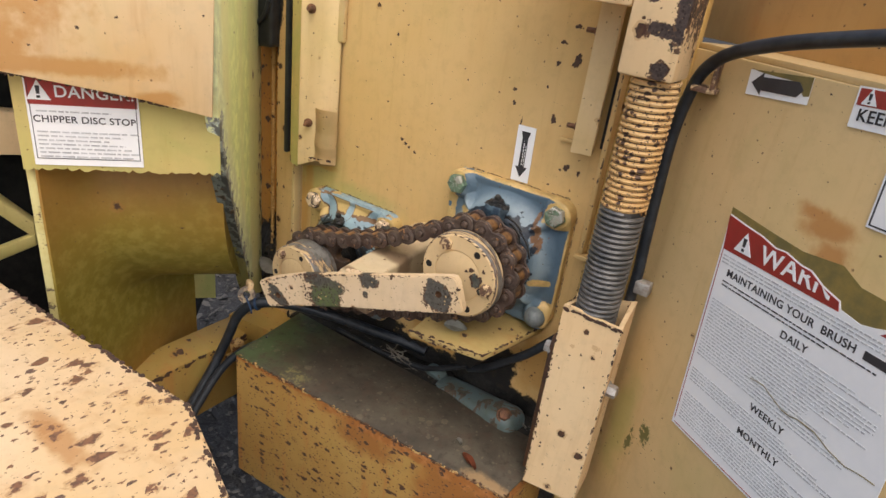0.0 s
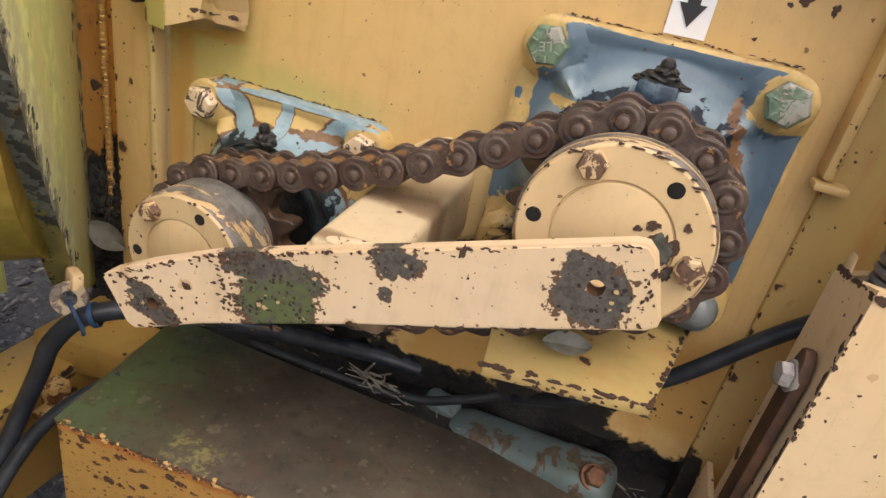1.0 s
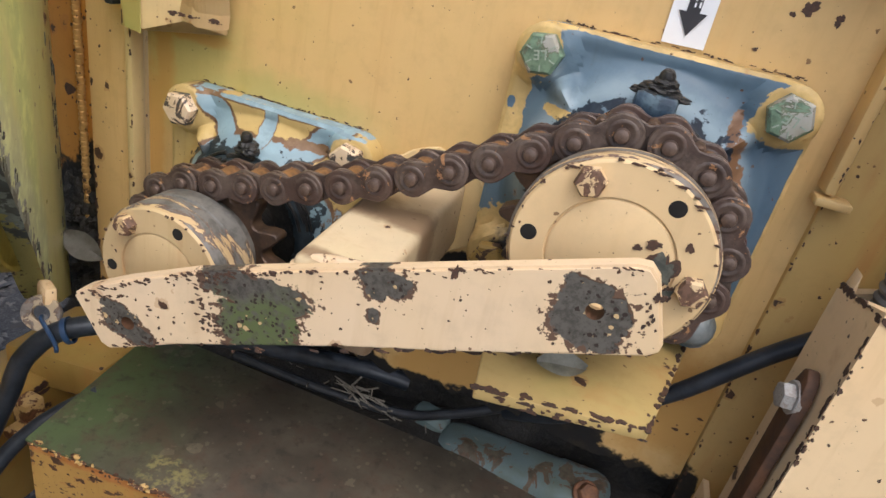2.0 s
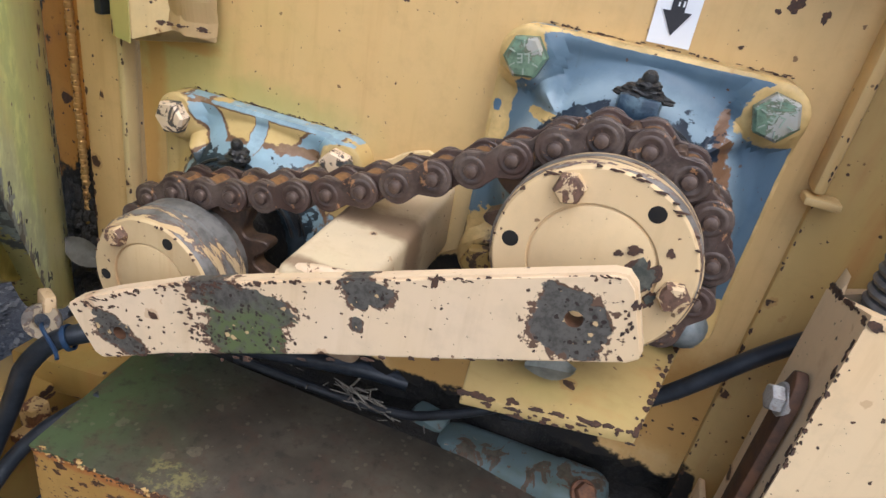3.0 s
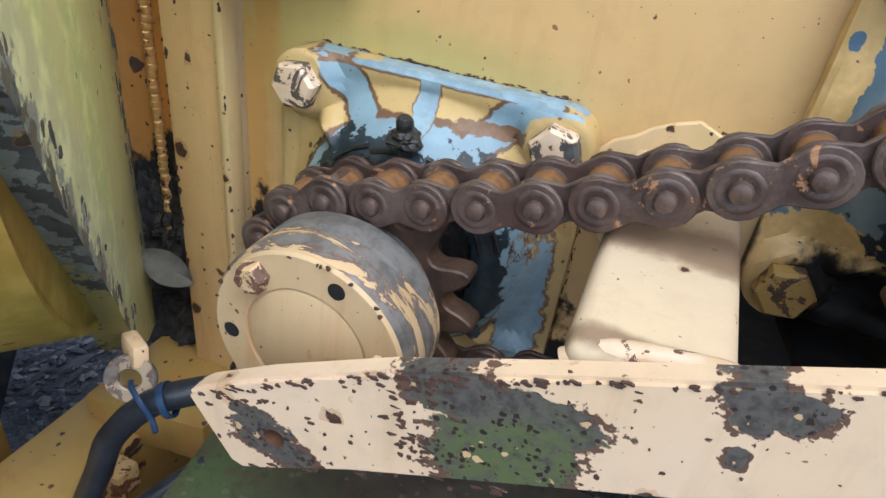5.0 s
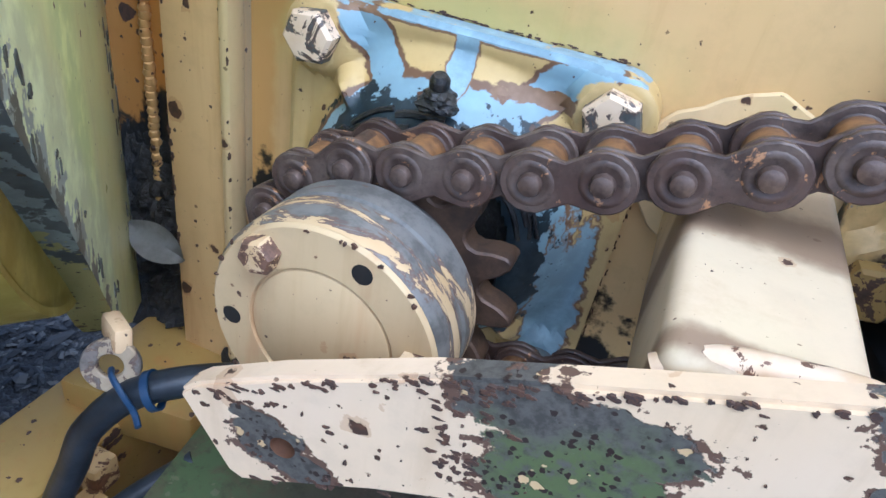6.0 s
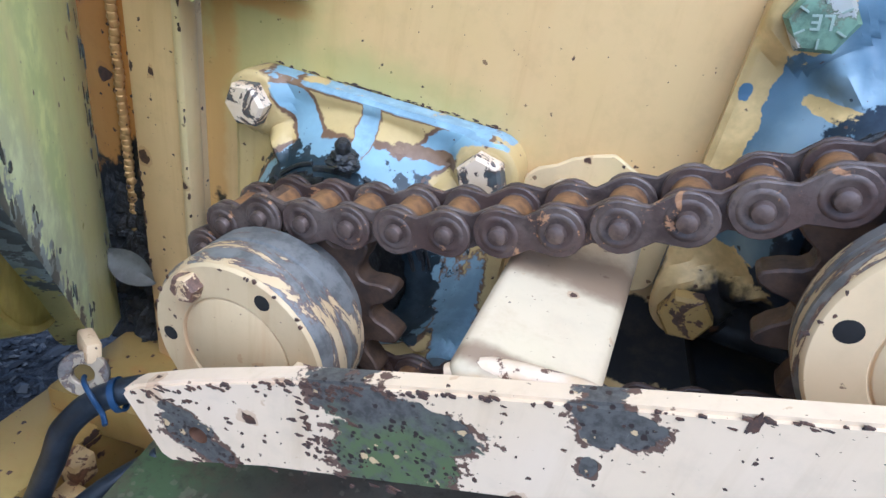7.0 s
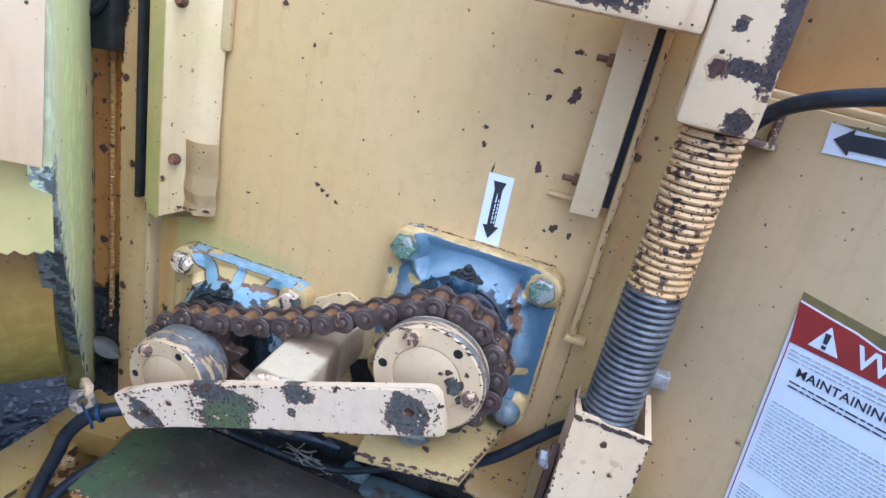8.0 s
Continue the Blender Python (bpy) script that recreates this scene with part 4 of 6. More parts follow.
def sprocket(name, cx, cz, teeth, rim, face_y, length, turn, label, start=0.0):
    th = thing(name, (cx, CY, cz), label, "sprocket", "chain sprockets")
    rng = random.Random(teeth)
    rp = PITCH / 2 / math.sin(math.pi / teeth)
    pts = []
    for k in range(teeth):
        a0 = start + k * math.tau / teeth
        for f, r in ((-0.5, rp + 0.0085), (-0.40, rp + 0.0065), (-0.29, rp + 0.001), (-0.2, rp - 0.0055), (-0.08, rp - 0.0078), (0.08, rp - 0.0078), (0.2, rp - 0.0055), (0.29, rp + 0.001), (0.40, rp + 0.0065)):
            a = a0 + f * math.tau / teeth
            pts.append((cx + math.cos(a) * r, cz + math.sin(a) * r))
    part("toothed_disc", poly(pts, 1, CY - 0.0068, CY + 0.0068, 0.001, 1), M_SPROCKET, th, "rusty steel teeth")
    part("shaft", rod((cx, PY - 0.02, cz), (cx, face_y + 0.01, cz), 0.026, 32), M_GRIME_SHADE, th)
    o = (cx, CY, cz)
    d = CY - face_y
    hub = part("hub", lathe(o, (0, -1, 0), [(0, rim * 0.80), (d - length, rim * 0.82), (d - length, rim * 0.97), (d - length + 0.001, rim), (d - length * 0.62, rim), (d - length * 0.60, rim * 0.975), (d - length * 0.55, rim * 0.975), (d - length * 0.53, rim), (d - 0.0025, rim), (d, rim * 0.965), (d, 0)], 72), M_HUBRIM if rim > 0.05 else M_HUBRIMSMALL, th, "hub barrel with paint worn to grey steel")
    f0 = face_y - 0.0022
    bm = lathe((cx, face_y - 0.0002, cz), (0, -1, 0), [(0, rim * 0.965), (0.0012, rim * 0.958), (0.002, rim * 0.94), (0.002, rim * 0.62), (0.0017, rim * 0.615), (0.0004, rim * 0.608), (0.0004, rim * 0.596), (0.0014, rim * 0.588), (0.0017, rim * 0.575), (0.0017, 0)], 72)
    part("face_plate", bm, M_HUB if rim > 0.05 else M_HUBSMALL, hub, "cream painted end face")
    for k in range(3):
        a = radians(turn + k * 120)
        px, pz = cx + math.cos(a) * rim * 0.79, cz + math.sin(a) * rim * 0.79
        part("bolt", hexhead((px, f0, pz), (0, -1, 0), rim * 0.15, 0.007, 0.5 + k), M_HUBBOLT, hub)
        a += radians(60)
        px, pz = cx + math.cos(a) * rim * 0.79, cz + math.sin(a) * rim * 0.79
        # no real hole: a proud dark disc gives the shade inside it
        part("bolt_hole", lathe((px, f0 + 0.0016, pz), (0, -1, 0), [(0, rim * 0.085), (0.0017, rim * 0.082), (0.0018, rim * 0.075), (0.0016, 0)], 20), M_HOLE_SHADE, hub, "flat dark disc for the shade in an empty threaded hole")
    chips = [(rng.uniform(0.93, 0.99), rng.uniform(0, math.tau)) for _ in range(26)]
    spots = [(cx + math.cos(a) * rim * f, cz + math.sin(a) * rim * f, rng.uniform(0.0005, 0.0018), rng.uniform(0.0005, 0.0013)) for f, a in chips]
    if rim > 0.05:
        spots += [(cx + 0.027, cz + 0.004, 0.0085, 0.012), (cx + 0.019, cz + 0.016, 0.0045, 0.0032), (cx + 0.012, cz + 0.012, 0.0030, 0.0018), (cx + 0.036, cz + 0.020, 0.0022, 0.0035), (cx + 0.034, cz - 0.008, 0.004, 0.005)]
        spots += [(cx + math.cos(a) * rim * 0.955, cz + math.sin(a) * rim * 0.955, 0.0040, 0.0009) for a in (0.9, 1.15, 1.35, 1.6, 2.2)]
    tagged(part("bare_spot", ragged(spots, teeth, lambda a, b: ((a, f0 - 0.0001, b), (0, -1, 0))), M_BARE, hub, "chipped spots"), kind="stuff")
    if rim > 0.05:
        dull = [(cx + 0.027, cz + 0.004, 0.0066, 0.0098), (cx + 0.034, cz - 0.008, 0.0026, 0.0034)]
        tagged(part("dull_spot", ragged(dull, 51, lambda a, b: ((a, f0 - 0.0004, b), (0, -1, 0))), M_FLAKE, hub, "grey-olive bare patch"), kind="stuff")
    ka = radians(turn + 150)
    key = block(-0.007, 0.007, -0.007, 0.001, -0.006, 0.006, 0.0012)
    part("key", moved(key, pose(cx + math.cos(ka) * rim * 0.56, f0, cz + math.sin(ka) * rim * 0.56, 0, -math.degrees(ka), 0)), M_HUB, hub)
    return th


M_HOLE_SHADE = plain("dark_hole", (0.006, 0.005, 0.004), (0.012, 0.01, 0.008), 60, 0.9, 0.0, 0.2)
sprocket("chain_sprocket", RX, RZ, 15, 0.0562, -0.135, 0.018, 118, "large chain sprocket with a cream painted bolted hub", 0.1)
sprocket("chain_sprocket", SX + 0.003, SZ + 0.002, 13, 0.0495, -0.153, 0.036, 128, "small chain sprocket with a long worn cream hub", 0.2)


# ---- roller chain ----
def chain_path():
    """A closed line round both sprockets with slack in both spans: fine points (x, z)."""
    cR, cS = Vector((RX, RZ)), Vector((SX, SZ))
    u = (cR - cS).normalized()
    n = Vector((-u.y, u.x))
    pts = []
    a0 = math.atan2(n.y, n.x)
    # over the large sprocket, clockwise from its top tangent to its lower one
    for k in range(121):
        a = a0 - math.pi * k / 120
        pts.append(cR + Vector((math.cos(a), math.sin(a))) * R_BIG)
    p, q = cR - n * R_BIG, cS - n * R_SMALL
    for k in range(1, 60):
        t = k / 60
        pts.append(p.lerp(q, t) - Vector((0, 1)) * 0.009 * math.sin(math.pi * t))
    for k in range(121):
        a = a0 + math.pi - math.pi * k / 120
        pts.append(cS + Vector((math.cos(a), math.sin(a))) * R_SMALL)
    p, q = cS + n * R_SMALL, cR + n * R_BIG
    for k in range(1, 60):
        t = k / 60
        pts.append(p.lerp(q, t) - Vector((0, 1)) * 0.016 * math.sin(math.pi * t))
    return pts


def build_chain():
    th = thing("roller_chain", (SX + 0.05, CY, SZ + R_SMALL), "dark brown rusty roller chain with orange rollers, slack over two sprockets", "chain")
    pts = chain_path()
    pts.append(pts[0])
    acc = [0.0]
    for a, b in zip(pts, pts[1:]):
        acc.append(acc[-1] + (b - a).length)
    count = 2 * round(acc[-1] / PITCH / 2)
    stepw = acc[-1] / count

    def at(s):
        s %= acc[-1]
        i = max(j for j in range(len(acc) - 1) if acc[j] <= s)
        return pts[i].lerp(pts[i + 1], (s - acc[i]) / max(acc[i + 1] - acc[i], 1e-9))
    pins = [at((k + 0.35) * stepw) for k in range(count)]
    H = 0.0115

    def plate_outline(p):
        out = []
        for side in (1, -1):
            for k in range(13):
                a = radians(-118 + 236 * k / 12) if side > 0 else radians(62 + 236 * k / 12)
                out.append((side * p / 2 + math.cos(a) * H, math.sin(a) * H))
            out.append((0, side * H * 0.66))
        return out
    me = {}
    for kind, y0 in (("outer_plate", 0.0), ("inner_plate", 0.0)):
        bm = poly(plate_outline(PITCH), 1, -0.0015, 0.0015, 0.0006, 1)
        # pressed collar round each pin hole
        ring = [(-0.0019, 0.0064), (-0.0020, 0.0072), (-0.0018, 0.0084), (-0.0012, 0.0090), (0.0012, 0.0090), (0.0018, 0.0084), (0.0020, 0.0072), (0.0019, 0.0064)]
        bm = join(bm, *[lathe((sx * PITCH / 2, 0, 0), (0, 1, 0), [(-0.0016, 0)] + [(-0.0016, 0.0060)] + ring + [(0.0016, 0.0060), (0.0016, 0)], 18) for sx in (-1, 1)])
        bmesh.ops.recalc_face_normals(bm, faces=bm.faces)
        me[kind] = bpy.data.meshes.new(kind)
        bm.to_mesh(me[kind])
        bm.free()
        me[kind].materials.append(M_CHAIN)
        me[kind].shade_smooth()
        me[kind].set_sharp_from_angle(angle=radians(38))
    for kind, bm, mat in (("roller", lathe((0, -0.0094, 0), (0, 1, 0), [(0, 0), (0, 0.0072), (0.0007, 0.0082), (0.0181, 0.0082), (0.0188, 0.0072), (0.0188, 0)], 20), M_ROLLER),
                          ("pin", lathe((0, 0.018, 0), (0, -1, 0), [(0, 0), (0, 0.0040), (0.0365, 0.0044), (0.0380, 0.0038), (0.0386, 0.0022), (0.0388, 0)], 16), M_PIN)):
        me[kind] = bpy.data.meshes.new(kind)
        bm.to_mesh(me[kind])
        bm.free()
        me[kind].materials.append(mat)
        me[kind].shade_smooth()
        me[kind].set_sharp_from_angle(angle=radians(38))
    inv = Matrix.Translation(th.location).inverted()

    def add(kind, m):
        ob = new(kind, me[kind])
        ob.parent, ob.matrix_parent_inverse = th, inv
        ob.matrix_basis = m
    for k in range(count):
        a, b = pins[k], pins[(k + 1) % count]
        mid, d = (a + b) / 2, b - a
        ang = -math.degrees(math.atan2(d.y, d.x))
        off = 0.0154 if k % 2 else 0.0112
        for s in (1, -1):
            add("outer_plate" if k % 2 else "inner_plate", pose(mid.x, CY + s * off, mid.y, 0, ang, 0))
        add("roller", pose(a.x, CY, a.y))
        add("pin", pose(a.x, CY, a.y))


build_chain()


# ---- guard bar, arm and shelf ----
def build_guard():
    th = thing("guard_bracket", (-0.137, -0.1, 0.9), "cream steel guard bar on a square arm, paint flaked to grey", "bracket")
    top = [(-0.297, 0.888), (-0.290, 0.8945), (-0.262, 0.910), (-0.215, 0.932), (-0.16, 0.952), (-0.1, 0.973), (0.014, 1.0145), (0.0205, 1.015), (0.026, 1.010)]
    low = [(0.038, 0.979), (0.0375, 0.974), (0.033, 0.970), (-0.06, 0.935), (-0.117, 0.916), (-0.19, 0.889), (-0.225, 0.876), (-0.262, 0.859), (-0.273, 0.8545), (-0.279, 0.857)]
    bm = poly([(x, z) for x, z in top + low], 1, 0, 0.011, 0)
    es = [e for e in bm.edges if e.calc_length() > 0 and len(e.link_faces) == 2 and e.calc_face_angle() > radians(50)]
    bmesh.ops.bevel(bm, geom=es, offset=0.0016, segments=2, affect="EDGES", clamp_overlap=True)
    bmesh.ops.triangulate(bm, faces=[f for f in bm.faces if len(f.verts) > 4])
    for v in bm.verts:
        v.co.y += -0.176 - 0.075 * max(0, 0.0 - v.co.x)
    bar = part("bar", bored(bm, [((x, y - 0.006, z), (x, y + 0.022, z), 0.0046) for x, z, y in ((-0.258, 0.880, -0.1954), (0.003, 0.985, -0.176))]), M_BAR, th)
    # bore walls get a dark colour in place of the shade inside the holes
    bar.data.materials.append(M_SLOT)
    for f in bar.data.polygons:
        if abs(f.normal.y) < 0.5 and any(math.hypot(f.center.x - x, f.center.z - z) < 0.0052 for x, z in ((-0.258, 0.880), (0.003, 0.985))):
            f.material_index = 1
    rng = random.Random(17)
    line = lambda x: 0.932 + (x + 0.215) * 0.354 if x > -0.215 else 0.889 + (x + 0.297) * 0.53
    under = lambda x: 0.972 + (x - 0.036) * 0.388 if x > -0.19 else 0.854 + (x + 0.275) * 0.42
    spots = []
    for k in range(110):
        x = rng.uniform(-0.29, 0.02)
        spots.append((x, line(x) - abs(rng.gauss(0, 0.0018)) - 0.0004, rng.uniform(0.0005, 0.0026), rng.uniform(0.0004, 0.0011)))
    for k in range(30):
        x = rng.uniform(-0.27, 0.03)
        spots.append((x, under(x) + abs(rng.gauss(0, 0.0016)) + 0.0006, rng.uniform(0.0006, 0.0038), rng.uniform(0.0005, 0.0014)))
    for k in range(16):
        spots.append((0.027 + rng.uniform(-0.003, 0.004), rng.uniform(0.978, 1.008), 0.001, rng.uniform(0.0008, 0.0022)))
    spots += [(-0.067, 0.982, 0.0018, 0.0055), (-0.066, 0.976, 0.0012, 0.003)]
    for k in range(26):
        a = rng.uniform(0, math.tau)
        spots.append((-0.255 + math.cos(a) * 0.022 * rng.uniform(0.7, 1.1), 0.884 + math.sin(a) * 0.016, rng.uniform(0.0005, 0.0020), rng.uniform(0.0005, 0.0013)))
    for k in range(60):
        x = -0.203 + rng.gauss(0, 0.006)
        spots.append((x, rng.uniform(under(x) + 0.006, line(x) - 0.002), rng.uniform(0.0006, 0.0024), rng.uniform(0.0005, 0.0014)))
    for k in range(60):
        x = rng.uniform(-0.29, 0.03)
        spots.append((x, rng.uniform(under(x), line(x)), rng.uniform(0.0003, 0.0007), rng.uniform(0.0003, 0.0006)))
    on_bar = lambda x, z: ((x, -0.176 - 0.075 * max(0, -x), z), (0.0, -1, 0))
    tagged(part("bare_spot", ragged(spots, 5, on_bar), M_BARE, bar, "rust-brown chipped spots"), kind="stuff")
    arm = part("arm", moved(poly([(-0.162, 0), (-0.108, 0), (-0.108, 0.160), (-0.162, 0.160)], 2, -0.056, 0.0, 0.006, 3), pose(0, -0.177, 0.9565, 5, 0, 0)), M_ARM, th, "square tube arm with worn dirty band")
    part("weld", sweep([(-0.161, -0.172, 0.946), (-0.15, -0.170, 0.953), (-0.13, -0.169, 0.957), (-0.106, -0.168, 0.956), (-0.104, -0.168, 0.93)], 0.0046, 12), M_ARMWELD, th, "rough weld bead with flaking paint")
    rng = random.Random(2)
    pts = []
    for k in range(28):
        a = math.tau * k / 28
        pts.append((-0.135 + math.cos(a) * 0.05 * rng.uniform(0.9, 1.05), 0.945 + math.sin(a) * 0.042 * rng.uniform(0.9, 1.05)))
    part("mounting_plate", poly(pts, 1, PY - 0.004, PY - 0.0005, 0.001, 1), M_CHANNEL, th, "pale flaking mounting plate")
    sh = thing("shelf_plate", (0, -0.02, 0.9), "yellow steel shelf plate under the large sprocket with worn front edge", "shelf")
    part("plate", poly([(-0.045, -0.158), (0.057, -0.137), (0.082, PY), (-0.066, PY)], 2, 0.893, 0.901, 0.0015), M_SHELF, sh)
    rng = random.Random(61)
    worn = [(-0.045 + 0.102 * t, 0.8965 + rng.uniform(-0.003, 0.003), rng.uniform(0.001, 0.004), rng.uniform(0.0008, 0.002)) for t in [rng.random() for _ in range(24)]]
    tagged(part("bare_spot", ragged(worn, 8, lambda a, b: ((a, -0.158 + (a + 0.045) * 0.206, b), (0.2, -0.98, 0))), M_BARE, sh, "worn spots on the front edge"), kind="stuff")
    edge_chips(sh, (-0.044, -0.1578, 0.9012), (0.057, -0.137, 0.9012), (-0.2, 0.98, 0), (0, 0, 1), 26, 89, 0.0032, 0.0014)
    edge_chips(sh, (0.057, -0.137, 0.9012), (0.080, -0.02, 0.9012), (-0.98, 0.2, 0), (0, 0, 1), 40, 96, 0.0022, 0.001)
    lf = thing("dry_leaf", (0.02, -0.12, 0.9), "dry grey leaf lying on the yellow shelf plate", "leaf", "dry leaves")
    leaf("blade", lf, (-0.002, -0.114, 0.907), 0.032, 0.017, 20, M_PALELEAF, 34)


def leaf(name, parent, place, length, width, turn, mat, lean=0):
    bm = bmesh.new()
    rows = []
    for i in range(9):
        t = i / 8
        w = width * math.sin(math.pi * min(t * 0.93 + 0.05, 1)) ** 0.8 / 2
        rows.append([bm.verts.new(((t - 0.5) * length, s * w, 0.0015 + abs(s) * 0.004 * (0.5 + t) + 0.0015 * math.sin(t * 5))) for s in (-1, -0.5, 0, 0.5, 1)])
    for a, b in zip(rows, rows[1:]):
        for k in range(4):
            bm.faces.new((a[k], a[k + 1], b[k + 1], b[k]))
    bmesh.ops.solidify(bm, geom=bm.faces[:], thickness=0.0006)
    moved(bm, pose(*place, lean, 0, turn))
    return part(name, bm, mat, parent)


M_ARMWELD = flaked("arm_weld_paint", (0.17, 0.095, 0.055), (0.66, 0.51, 0.34), 0.74, 90, (1, 1, 1), 0.6)
M_ARM = paint("arm_paint", (0.62, 0.49, 0.33), (0.56, 0.45, 0.28), (170, 0.04, 0.4), 0.15, 0.05, 0.5, stains=[(0, 1, -0.137, -0.098, 0.06, 0.016), (0, 1, -0.137, -0.168, 0.06, 0.006)], stain_col=(0.17, 0.10, 0.055))
M_SHELF = paint("shelf_paint", (0.47, 0.33, 0.125), (0.42, 0.31, 0.12), (75, 0.08, 0.5), 0.3, 0.3, 0.5, black_spots=[(0, 1, -0.045, -0.045, 0.035, 0.05)])
build_guard()


# ---- lifting post with its spring ----
def build_spring():
    th = thing("spring_jack", (0.167, -0.09, 0.75), "coil spring between cream square sleeves, upper coils painted, lower bare", "spring")
    foot = [(0.139, -0.118), (0.209, -0.108), (0.204, -0.050), (0.135, -0.060)]
    mid = Vector((sum(p[0] for p in foot) / 4, sum(p[1] for p in foot) / 4))
    bm = bmesh.new()
    rings = []
    for inset, z in ((1, 0.73), (1, 1.003), (0.84, 1.003), (0.84, 0.90)):
        rings.append([bm.verts.new((mid.x + (x - mid.x) * inset, mid.y + (y - mid.y) * inset, z + ((0.004, -0.004, 0.008, -0.012)[i] if z > 1 else 0))) for i, (x, y) in enumerate(foot)])
    for a, b in zip(rings, rings[1:]):
        for i in range(4):
            bm.faces.new((a[i], a[(i + 1) % 4], b[(i + 1) % 4], b[i]))
    bm.faces.new(rings[-1]), bm.faces.new(rings[0][::-1])
    bevel(bm, 0.0015, 2, 60)
    sl = part("lower_sleeve", bm, M_CREAM, th)
    part("torn_corner", poly([(0.1365, 0.995), (0.1395, 0.995), (0.138, 1.008)], 1, -0.075, -0.062, 0.0005), M_CREAM, sl)
    out, along = (0.1414, -0.99, 0), (0.99, 0.1414, 0)
    edge_chips(sl, (0.139, -0.1184, 0.735), (0.139, -0.1184, 0.999), along, out, 46, 90, 0.0015, 0.0008, None, 2.0)
    edge_chips(sl, (0.209, -0.1084, 0.735), (0.209, -0.1084, 0.995), (-0.99, -0.1414, 0), out, 46, 91, 0.0015, 0.0008, None, 2.0)
    edge_chips(sl, (0.140, -0.1183, 1.004), (0.208, -0.1085, 0.998), (0, 0, -1), out, 60, 92, 0.0026, 0.0012)
    edge_chips(sl, (0.1355, -0.062, 0.996), (0.1388, -0.116, 1.004), (0, 0, -1), (-1, -0.07, 0), 40, 93, 0.0022, 0.0014)
    edge_chips(sl, (0.1388, -0.1165, 0.80), (0.1388, -0.1165, 0.99), (0, 1, 0), (-1, -0.07, 0), 60, 94, 0.0020, 0.0007, None, 2.6)
    part("upper_sleeve", block(0.137, 0.193, -0.122, -0.066, 1.272, 1.56, 0.004), M_UPPER, th)
    part("cross_arm", block(0.0, 0.1365, -0.118, -0.07, 1.333, 1.395, 0.004), M_UPPER, th, "chipped cream cross arm")
    cx, cy, r, wr, pitch = 0.169, -0.088, 0.0225, 0.0029, 0.0063
    for name, za, zb, mat, lab in (("painted_coil", 1.130, 1.274, M_SPRINGTOP, "coils with flaking orange paint"), ("bare_coil", 0.98, 1.130, M_SPRING, "bare grey steel coils")):
        bm = bmesh.new()
        turns = (zb - za) / pitch
        n = int(turns * 26)
        last = None
        for k in range(n + 1):
            a = math.tau * turns * k / n
            z = za + (zb - za) * k / n
            c = Vector((math.cos(a), math.sin(a), 0))
            ring = [bm.verts.new(Vector((cx, cy, z)) + c * (r + wr * math.cos(b)) + Vector((0, 0, wr * math.sin(b)))) for b in [j * math.tau / 7 for j in range(7)]]
            if last:
                for j in range(7):
                    bm.faces.new((last[j], last[(j + 1) % 7], ring[(j + 1) % 7], ring[j]))
            last = ring
        part(name, bm, mat, th, lab)
    part("inner_rod", rod((cx, cy, 0.95), (cx, cy, 1.28), 0.0195, 24), M_SPRING, th)
    part("slotted_lug", poly([(-0.106, 0.74), (-0.088, 0.74), (-0.086, 0.938), (-0.091, 0.950), (-0.097, 0.953), (-0.104, 0.948), (-0.108, 0.936)], 0, 0.129, 0.1365, 0.002), M_SLOT, th, "dark rusty slotted lug")
    bolt(th, (0.129, -0.098, 0.932), (-1, -0.15, 0), 0.0085, 0.008, M_STEEL, 0.0105)
    bolt(th, (0.207, -0.09, 0.905), (1, 0, 0), 0.0085, 0.012, M_STEEL, 0.0105)
    part("back_web", block(0.1295, 0.1345, -0.085, -0.03, 0.73, 0.80, 0.001), M_CREAM, th)


M_UPPER = paint("upper_sleeve_paint", CRM, (0.72, 0.50, 0.26), (66, 0.16, 0.52), 0.0, 0.45, 0.5, wob=1.1, patch_scale=110, patch_col=(0.075, 0.055, 0.05),
                patches=[(0, 2, 0.170, 1.318, 0.012, 0.006), (0, 2, 0.187, 1.345, 0.006, 0.035), (0, 2, 0.158, 1.345, 0.004, 0.004), (0, 2, 0.178, 1.281, 0.008, 0.008), (0, 2, 0.06, 1.345, 0.03, 0.006), (0, 2, 0.02, 1.37, 0.015, 0.02)])
build_spring()


# ---- housing wall with its labels ----
def label_face(s, z, lift=0.0012):
    p = W_ZERO + W_WAY * s + W_OUT * lift
    return face((p.x, p.y, z), W_WAY, (0, 0, 1))


def flat(w, h, m, t=0.0006):
    bm = bmesh.new()
    bmesh.ops.create_cube(bm, size=1)
    return moved(bm, m @ Matrix.Diagonal((w, h, t, 1)))


def ngon(points, m, t=0.0003):
    return moved(poly(points, 2, -t, t, 0), m)


def triangle_sign(parent, m, size):
    a = part("warning_triangle", ngon([(-size, -size * 0.8), (size, -size * 0.8), (0, size)], m @ Matrix.Translation((0, 0, 0.0009))), M_WHITE, parent)
    part("exclamation_mark", join(ngon([(-size * 0.13, -size * 0.25), (size * 0.13, -size * 0.25), (size * 0.19, size * 0.5), (-size * 0.19, size * 0.5)], m @ Matrix.Translation((0, 0, 0.0014))),
                                  flat(size * 0.28, size * 0.24, m @ Matrix.Translation((0, -size * 0.52, 0.0014)), 0.0006)), M_INK, a)


